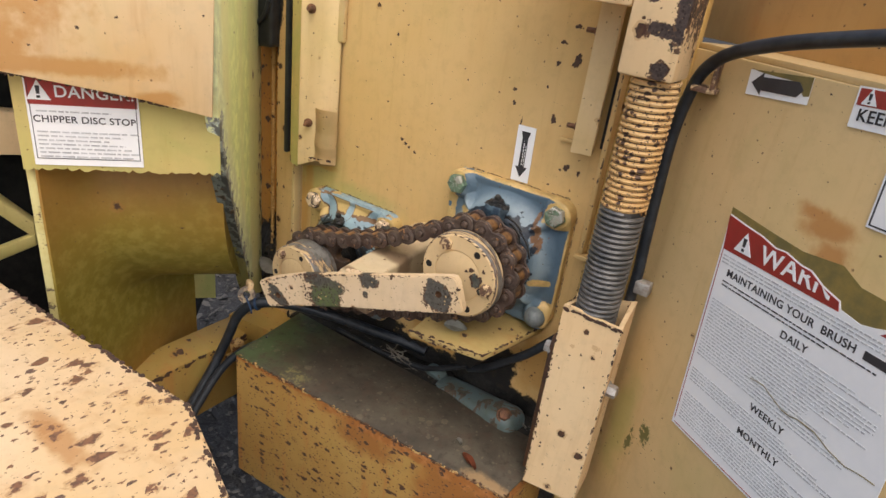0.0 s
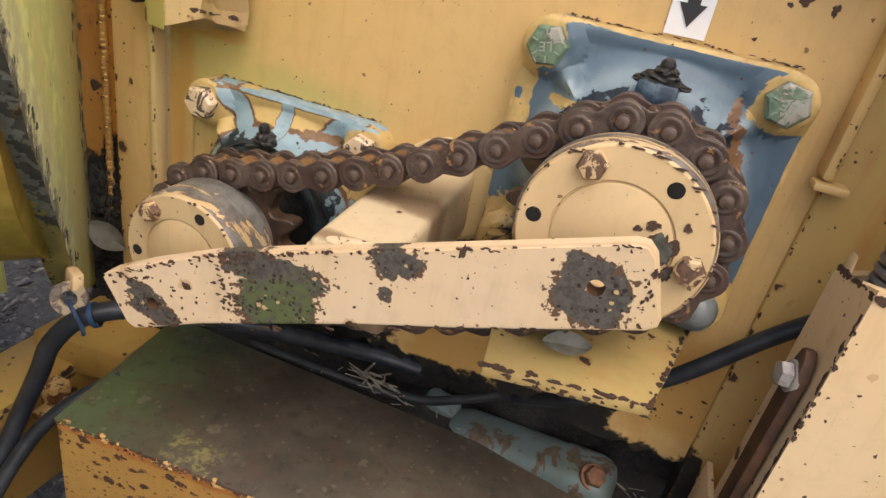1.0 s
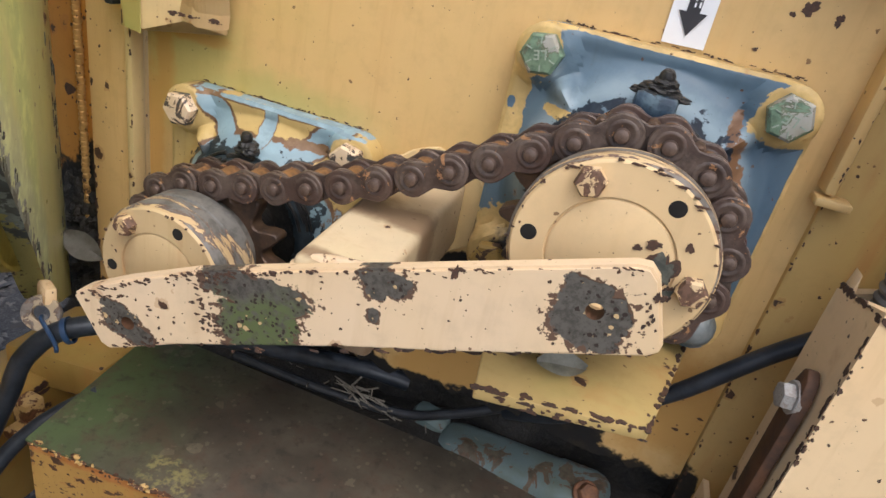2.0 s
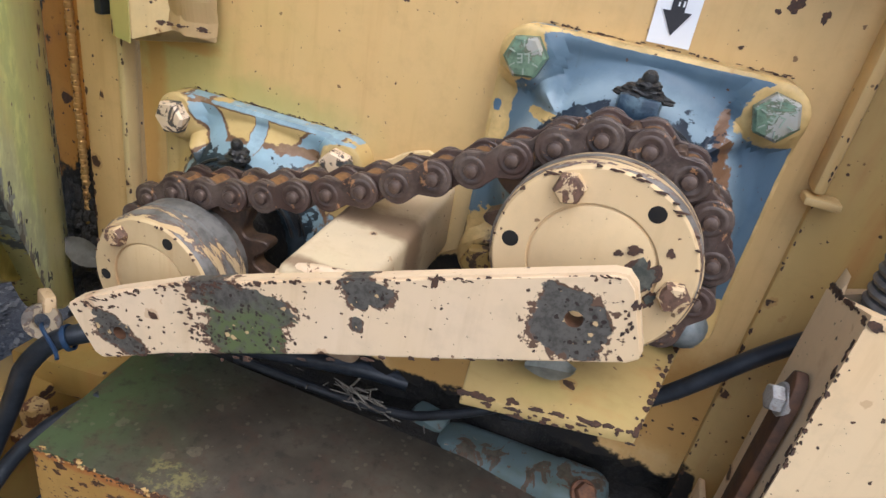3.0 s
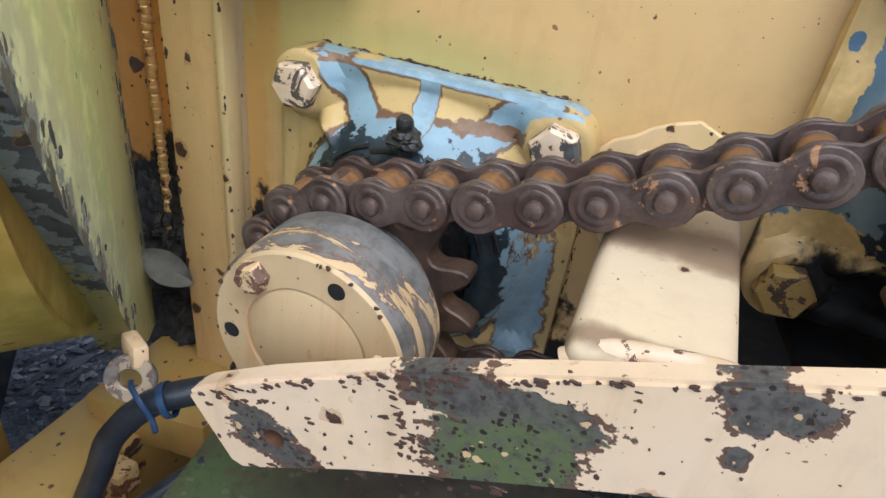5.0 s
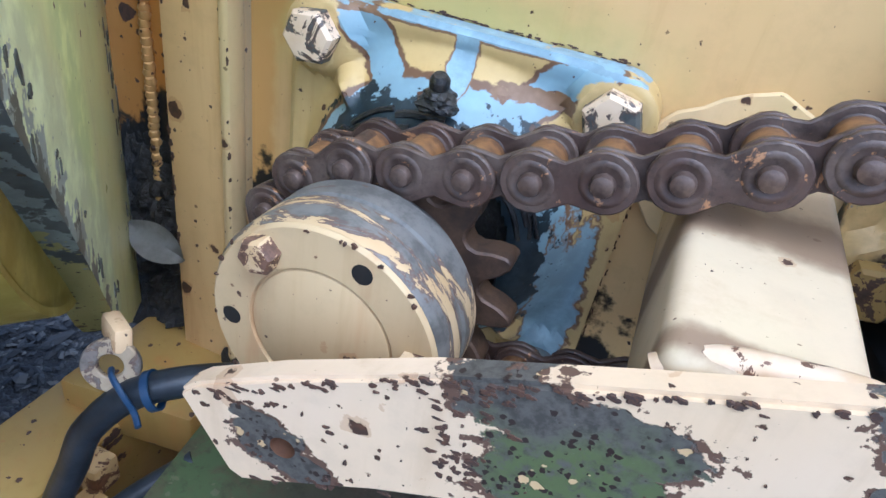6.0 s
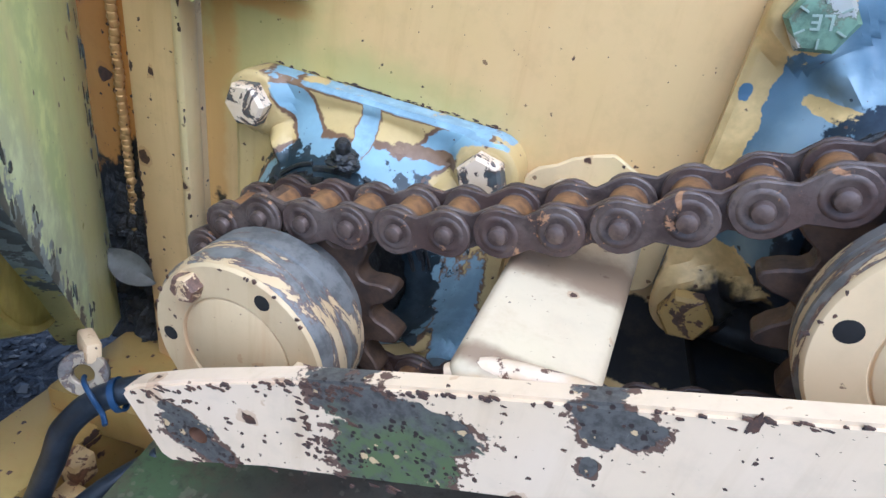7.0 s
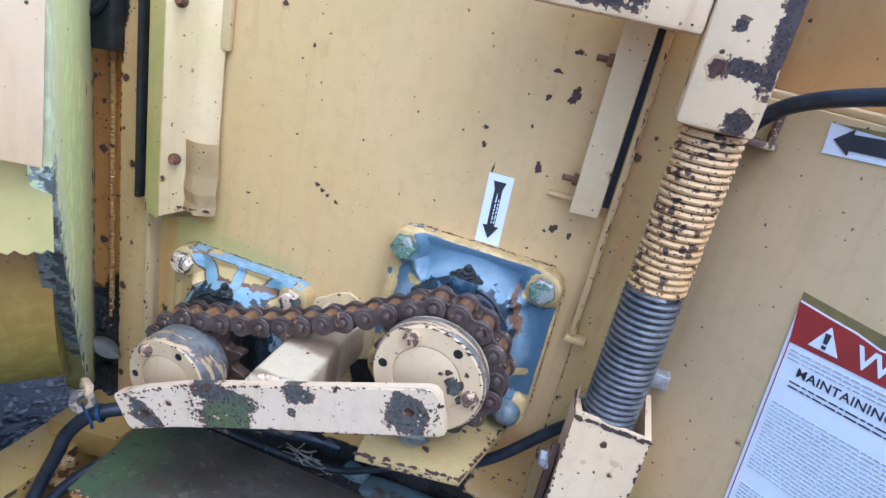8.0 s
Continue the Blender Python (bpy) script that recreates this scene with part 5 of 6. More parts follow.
def fine_print(m, x0, x1, rows, pitch, h, rng, mat, parent, name="fine_print"):
    bms = []
    for k in range(rows):
        x = x0
        end = x1 - rng.random() ** 2 * (x1 - x0) * 0.35
        while x < end:
            w = rng.uniform(1.2, 5.0) * h
            bms.append(flat(min(w, end - x), h * 0.7, m @ Matrix.Translation((min(x + w / 2, end), -k * pitch, 0)), 0.0003))
            x += w + h * 0.7
    part(name, join(*bms), mat, parent, "rows of unreadable small print")


def build_wall():
    th = thing("housing_wall", (0.4, -0.2, 0.3), "tan-yellow painted steel housing wall with small chips and worn warning labels", "housing", kind="structure")
    part("sheet", upright([(0, -0.02), (1.3, -0.02), (1.3, 1.315), (0, 1.300)], W_ZERO, W_WAY, 0.012, 0.002), M_WALL, th)
    part("edge_strip", block(0.118, 0.182, -0.02, 0.0, 0.55, 1.40, 0.002), M_STRIP, th)
    edge_chips(th, (0.1182, -0.0202, 0.73), (0.1182, -0.0202, 1.05), (1, 0, 0), (0, -1, 0), 40, 97, 0.0013, 0.0008, None, 2.8)
    back = W_ZERO - W_OUT * 0.012
    part("top_ledge", upright([(0, 1.300), (1.3, 1.315), (1.3, 1.321), (0, 1.306)], back + W_OUT * 0.008, W_WAY, 0.07, 0.001), M_WALL, th)
    part("upper_hood", upright([(-0.12, 1.305), (1.3, 1.318), (1.3, 1.55), (-0.12, 1.55)], back - W_OUT * 0.055, W_WAY, 0.01, 0.001), M_HOOD, th, "rust-brown upper hood sheet")
    rng = random.Random(11)
    # direction arrow
    a = thing("arrow_label", (0.26, -0.08, 1.28), "white sticker with a black arrow on the housing wall", "label", "arrow labels")
    m = label_face(0.1285, 1.286) @ pose(0, 0, 0, 0, 0, 5)
    part("sticker", flat(0.073, 0.0228, m), M_WHITE, a)
    part("peeled_corner", ngon([(0.0366, 0.0115), (0.0366, -0.004), (0.031, -0.005), (0.022, 0.006), (-0.02, 0.0095), (-0.032, 0.0115)], m @ Matrix.Translation((0, 0, 0.0006))), M_GLUE, a, "peeled olive corner")
    part("arrow", ngon([(-0.031, 0), (-0.018, 0.010), (-0.018, 0.006), (0.024, 0.0065), (0.030, 0), (0.024, -0.0065), (-0.018, -0.006), (-0.018, -0.010)], m @ Matrix.Translation((0, 0, 0.0011))), M_INK, a)
    # the large maintenance label
    w = thing("maintenance_label", (0.36, -0.16, 1.0), "large torn white maintenance label with a red heading strip", "label")
    W0, H0 = 0.222, 0.250
    m = label_face(0.2446, 1.0432) @ pose(0, 0, 0, 0, 0, 3.7)
    tl = lambda x, y: (x - 0.111, 0.125 - y)
    torn = [tl(0, 0.001), tl(0.02, 0.004), tl(0.045, 0.007), tl(0.063, 0.0115), tl(0.075, 0.0105), tl(0.093, 0.0150), tl(0.105, 0.0155), tl(0.12, 0.023), tl(0.138, 0.0275)]
    rest = [tl(0.141, 0.034), tl(0.16, 0.037), tl(0.172, 0.034), tl(0.18, 0.031), tl(0.2, 0.032), tl(0.222, 0.030)]
    part("sticker", ngon([tl(0, 0.25), tl(0.222, 0.25)] + rest[::-1] + torn[::-1], m, 0.0004), M_WHITE, w)
    part("heading_strip", ngon([tl(0.003, 0.0365), tl(0.14, 0.0365)] + [(x - 0.0005, y - 0.0012) for x, y in torn[::-1]], m @ Matrix.Translation((0, 0, 0.0006))), M_RED, w, "torn red heading")
    part("heading_scrap", ngon([tl(0.178, 0.0365), tl(0.221, 0.0365), tl(0.221, 0.031), tl(0.2, 0.033), tl(0.184, 0.032)], m @ Matrix.Translation((0, 0, 0.0006))), M_RED, w)
    part("glue_mark", ngon([tl(-0.001, -0.006), tl(0.0, 0.02), tl(0.14, 0.05), tl(0.223, 0.05), tl(0.223, 0.022), tl(0.19, 0.012), tl(0.15, 0.010), tl(0.13, 0.0), tl(0.09, 0.004), tl(0.05, 0.0)][::-1], m @ Matrix.Translation((0, 0, -0.0006)), 0.0003), M_GLUE, w, "olive glue left along the tear")
    triangle_sign(w, m @ Matrix.Translation((-0.083, 0.1025, 0.0002)), 0.0115)
    bm = words("WARN", 0.0255, Matrix.Translation((-0.021, 0.1015, 0)))
    for (x0, z0), (x1, z1) in zip(torn[5:8], torn[6:9]):
        bmesh.ops.bisect_plane(bm, geom=bm.verts[:] + bm.edges[:] + bm.faces[:], plane_co=(x0, z0 - 0.001, 0), plane_no=(z0 - z1, x1 - x0, 0), clear_outer=True)
    part("heading", moved(bm, m @ Matrix.Translation((0, 0, 0.0012))), M_WHITE, w)
    up = m @ Matrix.Translation((0, 0, 0.0007))
    part("title", words("MAINTAINING YOUR", 0.0108, up @ Matrix.Translation((-0.041, H0 / 2 - 0.0575, 0))), M_INK, w)
    part("title", words("BRUSH", 0.0108, up @ Matrix.Translation((0.037, H0 / 2 - 0.0575, 0))), M_INK, w)
    part("title_bar", flat(0.044, 0.0075, up @ Matrix.Translation((0.083, H0 / 2 - 0.0575, 0)), 0.0003), M_INK, w)
    fine_print(up @ Matrix.Translation((0, H0 / 2 - 0.042, 0)), -W0 / 2 + 0.006, W0 / 2 - 0.01, 3, 0.0036, 0.0020, rng, M_INKGREY, w)
    fine_print(up @ Matrix.Translation((0, H0 / 2 - 0.067, 0)), -W0 / 2 + 0.014, W0 / 2 - 0.03, 2, 0.004, 0.0019, rng, M_INK, w)
    for text, x, z in (("DAILY", 0.0, 0.082), ("WEEKLY", 0.0, 0.1645), ("MONTHLY", 0.0, 0.196)):
        part("heading", words(text, 0.0105, up @ Matrix.Translation((x, H0 / 2 - z, 0))), M_INK, w)
    fine_print(up @ Matrix.Translation((0, H0 / 2 - 0.090, 0)), -W0 / 2 + 0.008, W0 / 2 - 0.02, 19, 0.0036, 0.0019, rng, M_INKGREY, w)
    fine_print(up @ Matrix.Translation((0, H0 / 2 - 0.173, 0)), -W0 / 2 + 0.008, W0 / 2 - 0.02, 5, 0.0036, 0.0019, rng, M_INKGREY, w)
    fine_print(up @ Matrix.Translation((0, H0 / 2 - 0.204, 0)), -W0 / 2 + 0.008, W0 / 2 - 0.02, 10, 0.0036, 0.0019, rng, M_INKGREY, w)
    part("border", join(*[flat(a1, b1, up @ Matrix.Translation((x, z, 0)), 0.0003) for a1, b1, x, z in ((0.0008, H0 - 0.03, -W0 / 2 + 0.003, -0.008), (W0 - 0.008, 0.0008, 0, -H0 / 2 + 0.003))]), M_RED, w)
    rng = random.Random(29)
    line = [(-0.03 + 0.0085 * k, -0.014 - 0.0007 * k + 0.003 * math.sin(k * 0.9) + rng.uniform(-0.001, 0.001)) for k in range(17)]
    part("crack", join(*[flat(math.hypot(x1 - x0, y1 - y0) + 0.0006, 0.0008, up @ Matrix.Translation(((x0 + x1) / 2, (y0 + y1) / 2, 0.0004)) @ pose(0, 0, 0, 0, 0, math.degrees(math.atan2(y1 - y0, x1 - x0))), 0.0003) for (x0, y0), (x1, y1) in zip(line, line[1:])]), M_GLUE, w, "brown crack across the label")
    # two more labels further along
    k = thing("keep_label", (0.4, -0.18, 1.25), "white warning label with a red strip on the housing wall", "label")
    m = label_face(0.240, 1.290) @ pose(0, 0, 0, 0, 0, 4)
    part("sticker", flat(0.062, 0.032, m), M_WHITE, k)
    part("heading_strip", flat(0.058, 0.013, m @ Matrix.Translation((0, 0.008, 0.0006)), 0.0003), M_RED, k)
    triangle_sign(k, m @ Matrix.Translation((-0.018, 0.008, 0.0003)), 0.0068)
    part("heading", words("KEEP", 0.0135, m @ Matrix.Translation((-0.010, -0.006, 0.001))), M_INK, k)
    n = thing("notice_label", (0.44, -0.21, 1.2), "white notice label with a dark border on the housing wall", "label")
    m = label_face(0.302, 1.243) @ pose(0, 0, 0, 0, 0, 3)
    part("sticker", flat(0.09, 0.07, m), M_WHITE, n)
    part("border", join(flat(0.0012, 0.066, m @ Matrix.Translation((-0.0425, 0, 0.0006)), 0.0003), flat(0.086, 0.0012, m @ Matrix.Translation((0, -0.0325, 0.0006)), 0.0003)), M_INK, n)


build_wall()


def build_panel_label():
    a = thing("arrow_label", (0.004, PY, 1.10), "white sticker with a black downward arrow on the yellow panel", "label", "arrow labels")
    m = face((0.004, PY - 0.0012, 1.134), (1, 0, 0.02), (-0.02, 0, 1))
    part("sticker", flat(0.026, 0.074, m), M_WHITE, a)
    up = m @ Matrix.Translation((0, 0, 0.0008))
    part("arrow", ngon([(0, -0.031), (0.0085, -0.017), (0.004, -0.017), (0.004, 0.022), (0.0065, 0.030), (-0.0065, 0.030), (-0.004, 0.022), (-0.004, -0.017), (-0.0085, -0.017)], up), M_INK, a)
    rng = random.Random(4)
    fine_print(up @ Matrix.Translation((0, 0.0, 0.0006)) @ pose(0, 0, 0, 0, 0, 90), -0.014, 0.018, 2, 0.0028, 0.0016, rng, M_WHITE, a)


build_panel_label()


# ---- hopper side ----
def build_hopper():
    up = thing("upright_plate", (-0.39, -0.15, 0.8), "algae-green yellow steel upright plate with flaking edge", "plate")
    part("plate", upright([(0.0, 0.715), (0.06, 0.745), (0.108, 0.783), (0.125, 0.803), (0.165, 0.866), (0.205, 0.924), (0.235, 0.968), (0.260, 1.014), (0.285, 1.055), (0.318, 1.142), (0.325, 1.36), (0.0, 1.36)], E_ZERO, E_WAY, -0.017, 0.002), M_GREEN, up)
    edge = EDGE
    bm = bmesh.new()
    rows = []
    for (a, z) in edge[:-1]:
        p = E_ZERO + E_WAY * (a + 0.0012)
        n = Vector((0.76, 0.65, 0))
        rows.append([bm.verts.new((p + n * o).to_tuple()[:2] + (z - 0.0012,)) for o in (0.001, -0.006, -0.012, -0.0195)])
    for a, b in zip(rows, rows[1:]):
        for k in range(3):
            bm.faces.new((a[k], a[k + 1], b[k + 1], b[k]))
    bmesh.ops.solidify(bm, geom=bm.faces[:], thickness=0.0015)
    part("edge_strip", bm, M_EDGEFLAKE, up, "olive edge with dark flaking paint")
    flakes = []
    rng = random.Random(77)
    for k in range(26):
        i = rng.randrange(len(edge) - 1)
        f = rng.random()
        a, z = edge[i][0] + (edge[i + 1][0] - edge[i][0]) * f, edge[i][1] + (edge[i + 1][1] - edge[i][1]) * f
        w = abs(rng.gauss(0.006, 0.008)) + 0.003
        flakes.append((a - w, z + w * 0.3, rng.uniform(0.0008, 0.003), rng.uniform(0.001, 0.006)))
    for k in range(60):
        flakes.append((rng.gauss(0.012, 0.008), rng.uniform(0.74, 1.3), rng.uniform(0.0006, 0.002), rng.uniform(0.002, 0.009)))
    on_plate = lambda a, b: (tuple((E_ZERO + E_WAY * a)[:2]) + (b,), (0.76, 0.65, 0))
    tagged(part("bare_spot", ragged(flakes, 6, on_plate), M_FLAKE, up, "dark flaked spots along the edge"), kind="stuff")
    bm = lathe((-0.398, -0.138, 0.799), (0.42, -0.8, 0.30), [(0, 0.0066), (0, 0.0150), (0.003, 0.0150), (0.0038, 0.0143), (0.0038, 0.0073), (0.003, 0.0066), (0, 0.0066)], 32)
    part("eye_ring", bm, M_RING, up, "worn steel eye ring")
    part("ring_tab", moved(block(-0.0125, 0.0115, -0.005, 0.005, 0.002, 0.017, 0.003), pose(-0.401, -0.131, 0.803, -8, -8, -28)), M_CREAM, up, "cream tab welded between plate and ring")
    hp = thing("feed_hopper", (-0.37, -0.34, 1.06), "yellow hopper side sheet with torn lower edge and a danger label", "hopper")
    rng = random.Random(8)
    torn = [(-0.006 + 0.0045 * k, 1.066 + 0.0025 * rng.uniform(-1, 1)) for k in range(49)]
    part("side_sheet", upright([(-0.006, 1.36)] + torn + [(0.216, 1.066), (0.216, 1.36)], D_ZERO, D_WAY, -0.006, 0), M_GREEN2, hp)
    bm = poly([(0.0, 1.146), (0.08, 1.164), (0.22, 1.186), (0.32, 1.2), (0.32, 1.36), (-0.01, 1.36)], 1, 0, 0.004, 0.0015)
    m = Matrix((D_WAY.normalized(), Vector((0, 0, 1)).cross(D_WAY).normalized(), (0, 0, 1))).transposed().to_4x4()
    m.translation = D_ZERO - D_BACK * 0.022
    part("front_flap", moved(bm, m), M_SLAB, hp, "cream stained folding flap")
    edge_chips(hp, D_ZERO - D_BACK * 0.0222 + Vector((0, 0, 1.147)), D_ZERO + D_WAY * 0.31 - D_BACK * 0.0222 + Vector((0, 0, 1.1985)), (0, 0, 1), -D_BACK, 120, 88, 0.0024, 0.0014)
    part("corner_post", upright([(0.206, 0.55), (0.217, 0.55), (0.217, 1.17), (0.206, 1.17)], D_ZERO + D_BACK * 0.0075, D_WAY, -0.012, 0.002), M_GREENEDGE, hp)
    # unseen roof and back, added to keep sky light off the belly
    part("roof_sheet", poly([tuple((D_ZERO + D_WAY * a + D_BACK * b)[:2]) for a, b in ((0.05, -0.015), (0.62, -0.015), (0.62, 0.62), (0.05, 0.62))], 2, 1.3605, 1.366, 0), M_GREEN2, hp)
    part("back_sheet", upright([(0.05, 0.52), (0.62, 0.52), (0.62, 1.36), (0.05, 1.36)], D_ZERO + D_BACK * 0.62, D_WAY, -0.006, 0), M_GREEN2, hp)
    # rounded belly behind the sheet, running smoothly into a side wall that starts at the corner post
    bm = bmesh.new()
    rows = []
    span = [0.2055 - 0.0101 * k for k in range(51)]
    levels = [(0.235 - 0.178 * math.cos(radians(75 - 4.6 * i)), 1.0 + 0.178 * math.sin(radians(75 - 4.6 * i))) for i in range(36)]
    levels += [(0.30, 0.815 - 0.025 * i) for i in range(13)]
    for belly, z in levels:
        row = []
        for sd in span:
            wall = 0.004 + (0.2055 - sd) * 2.0
            h = max(0.07 - abs(belly - wall), 0) / 0.07
            off = min(belly, wall) - h * h * 0.07 / 4
            q = D_ZERO + D_WAY * sd + D_BACK * off
            row.append((bm.verts.new((q.x, q.y, z)), z < 0.82 and wall > 0.30))
        rows.append(row)
    for a, b in zip(rows, rows[1:]):
        for k in range(len(span) - 1):
            quad = (a[k], a[k + 1], b[k + 1], b[k])
            if not any(skip for v, skip in quad):
                bm.faces.new([v for v, skip in quad])
    for v in [v for v in bm.verts if not v.link_faces]:
        bm.verts.remove(v)
    cut = bmesh.ops.bisect_plane(bm, geom=bm.verts[:] + bm.edges[:] + bm.faces[:], plane_co=E_ZERO - Vector((0.76, 0.65, 0)) * 0.012, plane_no=Vector((0.76, 0.65, 0)), clear_outer=True)["geom_cut"]
    # end wall that closes the belly beside the upright plate
    rim = sorted([(v.co.copy()) for v in cut if isinstance(v, bmesh.types.BMVert)], key=lambda c: math.atan2(c.z - 1.0, 0.235 - (c - D_ZERO).dot(D_BACK)))
    end = bmesh.new()
    end.faces.new([end.verts.new(c) for c in rim])
    bmesh.ops.solidify(end, geom=end.faces[:], thickness=0.004)
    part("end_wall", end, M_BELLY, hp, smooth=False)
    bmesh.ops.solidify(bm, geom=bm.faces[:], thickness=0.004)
    part("belly", bm, M_BELLY, hp, "rounded belly sheet coloured olive-brown for its shade")
    fr = thing("steel_frame", (-0.66, -0.35, 0.5), "cream cross beam and olive slanting bars behind the hopper corner", "frame")
    # added sheet whose black gives the shaded cavity behind the corner
    part("back_sheet", upright([(0.215, 0.3), (0.60, 0.3), (0.60, 1.3), (0.215, 1.3)], D_ZERO + D_BACK * 0.33, D_WAY, -0.006, 0.001), M_SHADE_BLACK, fr, "near-black sheet standing in for a dark cavity")
    part("cross_beam", upright([(0.292, 0.998), (0.60, 0.99), (0.60, 1.07), (0.29, 1.065)], D_ZERO + D_BACK * 0.25, D_WAY, -0.03, 0.004), M_CREAM, fr)
    part("slanting_bar", upright([(0.295, 0.855), (0.60, 1.14), (0.60, 1.18), (0.295, 0.885)], D_ZERO + D_BACK * 0.245, D_WAY, -0.02, 0.003), M_GREEN2, fr)
    part("low_bar", upright([(0.295, 0.848), (0.60, 0.70), (0.60, 0.73), (0.295, 0.868)], D_ZERO + D_BACK * 0.24, D_WAY, -0.02, 0.003), M_GREEN2, fr)
    # danger label
    lb = thing("danger_label", (-0.4, -0.37, 1.08), "white danger label with a red heading strip on the hopper side", "label")
    p = D_ZERO + D_WAY * 0.143 - D_BACK * 0.0012
    m = face((p.x, p.y, 1.1255), -D_WAY, (0, 0, 1))
    part("sticker", flat(0.118, 0.106, m), M_WHITE, lb)
    part("heading_strip", flat(0.114, 0.031, m @ Matrix.Translation((0, 0.0355, 0.0006)), 0.0003), M_RED, lb)
    triangle_sign(lb, m @ Matrix.Translation((-0.045, 0.0355, 0.0003)), 0.0125)
    part("heading", words("DANGER!", 0.0190, m @ Matrix.Translation((0.013, 0.0355, 0.0014))), M_WHITE, lb)
    u = m @ Matrix.Translation((0, 0, 0.0007))
    part("title", words("CHIPPER DISC STOP", 0.0112, u @ Matrix.Translation((0, 0.003, 0)), 0.0002, 1.04), M_INK, lb)
    rng = random.Random(6)
    fine_print(u @ Matrix.Translation((0, 0.0125, 0)), -0.05, 0.05, 1, 0.005, 0.0026, rng, M_INKGREY, lb)
    fine_print(u @ Matrix.Translation((0, -0.012, 0)), -0.052, 0.056, 7, 0.0050, 0.0027, rng, M_INKGREY, lb)
    part("border", join(flat(0.0008, 0.09, u @ Matrix.Translation((0.0555, 0, 0)), 0.0003), flat(0.0008, 0.09, u @ Matrix.Translation((-0.0555, 0, 0)), 0.0003), flat(0.111, 0.0008, u @ Matrix.Translation((0, -0.0445, 0)), 0.0003)), M_INK, lb)


build_hopper()


# ---- fender in the foreground, box beam, frame rail ----
def build_lower():
    fe = thing("fender_sheet", (-0.2, -0.55, 0.9), "cream fender sheet with heavily chipped rusty paint", "fender")
    part("sheet", poly([(-0.75, -0.470), (-0.3, -0.455), (-0.112, -0.442), (-0.06, -0.462), (0.01, -0.49), (0.06, -0.56), (0.06, -0.95), (-0.75, -0.95)], 2, 0.904, 0.911, 0.002), M_FENDER, fe)
    part("skirt", poly([(-0.74, -0.475), (-0.3, -0.460), (-0.114, -0.447), (0.008, -0.494), (0.004, -0.498), (-0.115, -0.452), (-0.3, -0.465), (-0.74, -0.480)], 2, 0.83, 0.9035, 0.0), M_FENDER, fe)
    rng = random.Random(40)
    torn = []
    for k in range(70):
        r = rng.uniform(0.0015, 0.0065)
        torn.append((rng.uniform(-0.5, 0.02), rng.uniform(-0.72, -0.47), r * rng.uniform(0.6, 1.0), r * rng.uniform(0.9, 2.0)))
    tagged(part("bare_spot", ragged(torn, 41, lambda a, b: ((a, b, 0.911), (0, 0, 1))), M_FENDERBARE, fe, "brown torn-off paint patches"), kind="stuff")
    edge_chips(fe, (-0.45, -0.459, 0.9112), (-0.112, -0.443, 0.9112), (0, -1, 0), (0, 0, 1), 110, 42, 0.0035, 0.002)
    edge_chips(fe, (-0.112, -0.443, 0.9112), (0.01, -0.491, 0.9112), (-0.3, -1, 0), (0, 0, 1), 60, 43, 0.003, 0.002)
    part("leg", block(-0.70, -0.64, -0.9, -0.84, 0.0, 0.9035, 0.003), M_FENDER, fe)
    bx = thing("box_beam", (-0.12, -0.11, 0.5), "box-shaped steel housing with grimy brown and green top and rusty yellow front", "housing")
    o = [(-0.372, -0.186), (0.13, -0.148), (0.14, -0.02), (-0.392, -0.02)]
    part("body", poly([(-0.3715, -0.1855), (0.1295, -0.1475), (0.1395, -0.0205), (-0.3915, -0.0205)], 2, 0.46, 0.7125, 0.004, 3), M_BOXSIDE, bx)
    part("top_plate", poly(o, 2, 0.7128, 0.7165, 0.0015), M_BOXTOP, bx, "grimy brown top with green algae")
    rng = random.Random(9)
    lumps = []
    for k in range(520):
        t = rng.random()
        s = rng.choice((0.0008, 0.0012, 0.0017, 0.0027)) * rng.uniform(0.7, 1.2)
        b = bmesh.new()
        bmesh.ops.create_icosphere(b, subdivisions=1, radius=s)
        for v in b.verts:
            v.co *= rng.uniform(0.7, 1.2)
        lumps.append(moved(b, pose(-0.372 + 0.502 * t + rng.uniform(-.001, .001), -0.1858 + 0.038 * t + rng.uniform(-.0010, .0030), 0.7146 + rng.uniform(-.003, .0016)) @ Matrix.Diagonal((rng.uniform(1.0, 2.4), 0.9, 0.55, 1))))
    part("crusty_edge", join(*lumps), M_EDGE, bx, "crusted weld and peeling paint along the edge")
    rl = thing("frame_rail", (-0.48, -0.2, 0.5), "orange-yellow steel frame rail with rust spots", "rail", kind="structure")
    part("rail", poly([(-0.515, 0.545), (-0.455, 0.545), (-0.455, 0.672), (-0.515, 0.682)], 1, -0.75, 0.05, 0.004), M_BEAM, rl)
    part("bracket", poly([(-0.50, -0.10), (-0.40, -0.085), (-0.40, 0.0), (-0.50, 0.0)], 2, 0.66, 0.70, 0.004), M_BEAM, rl)
    edge_chips(rl, (-0.4548, -0.60, 0.671), (-0.4548, 0.0, 0.671), (0, 0, -1), (1, 0, 0), 150, 87, 0.0045, 0.004)
    cl = part("clip", join(block(-0.4545, -0.436, -0.134, -0.114, 0.650, 0.676, 0.003), block(-0.447, -0.428, -0.150, -0.132, 0.648, 0.658, 0.002)), M_CLIP, rl, "rusty clip with flaking yellow paint")
    tk = thing("dark_tank", (-0.9, 0.0, 0.2), "tank under the hopper, coloured near-black for the deep shade there", "tank")
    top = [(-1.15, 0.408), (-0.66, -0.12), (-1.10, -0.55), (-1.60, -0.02)]
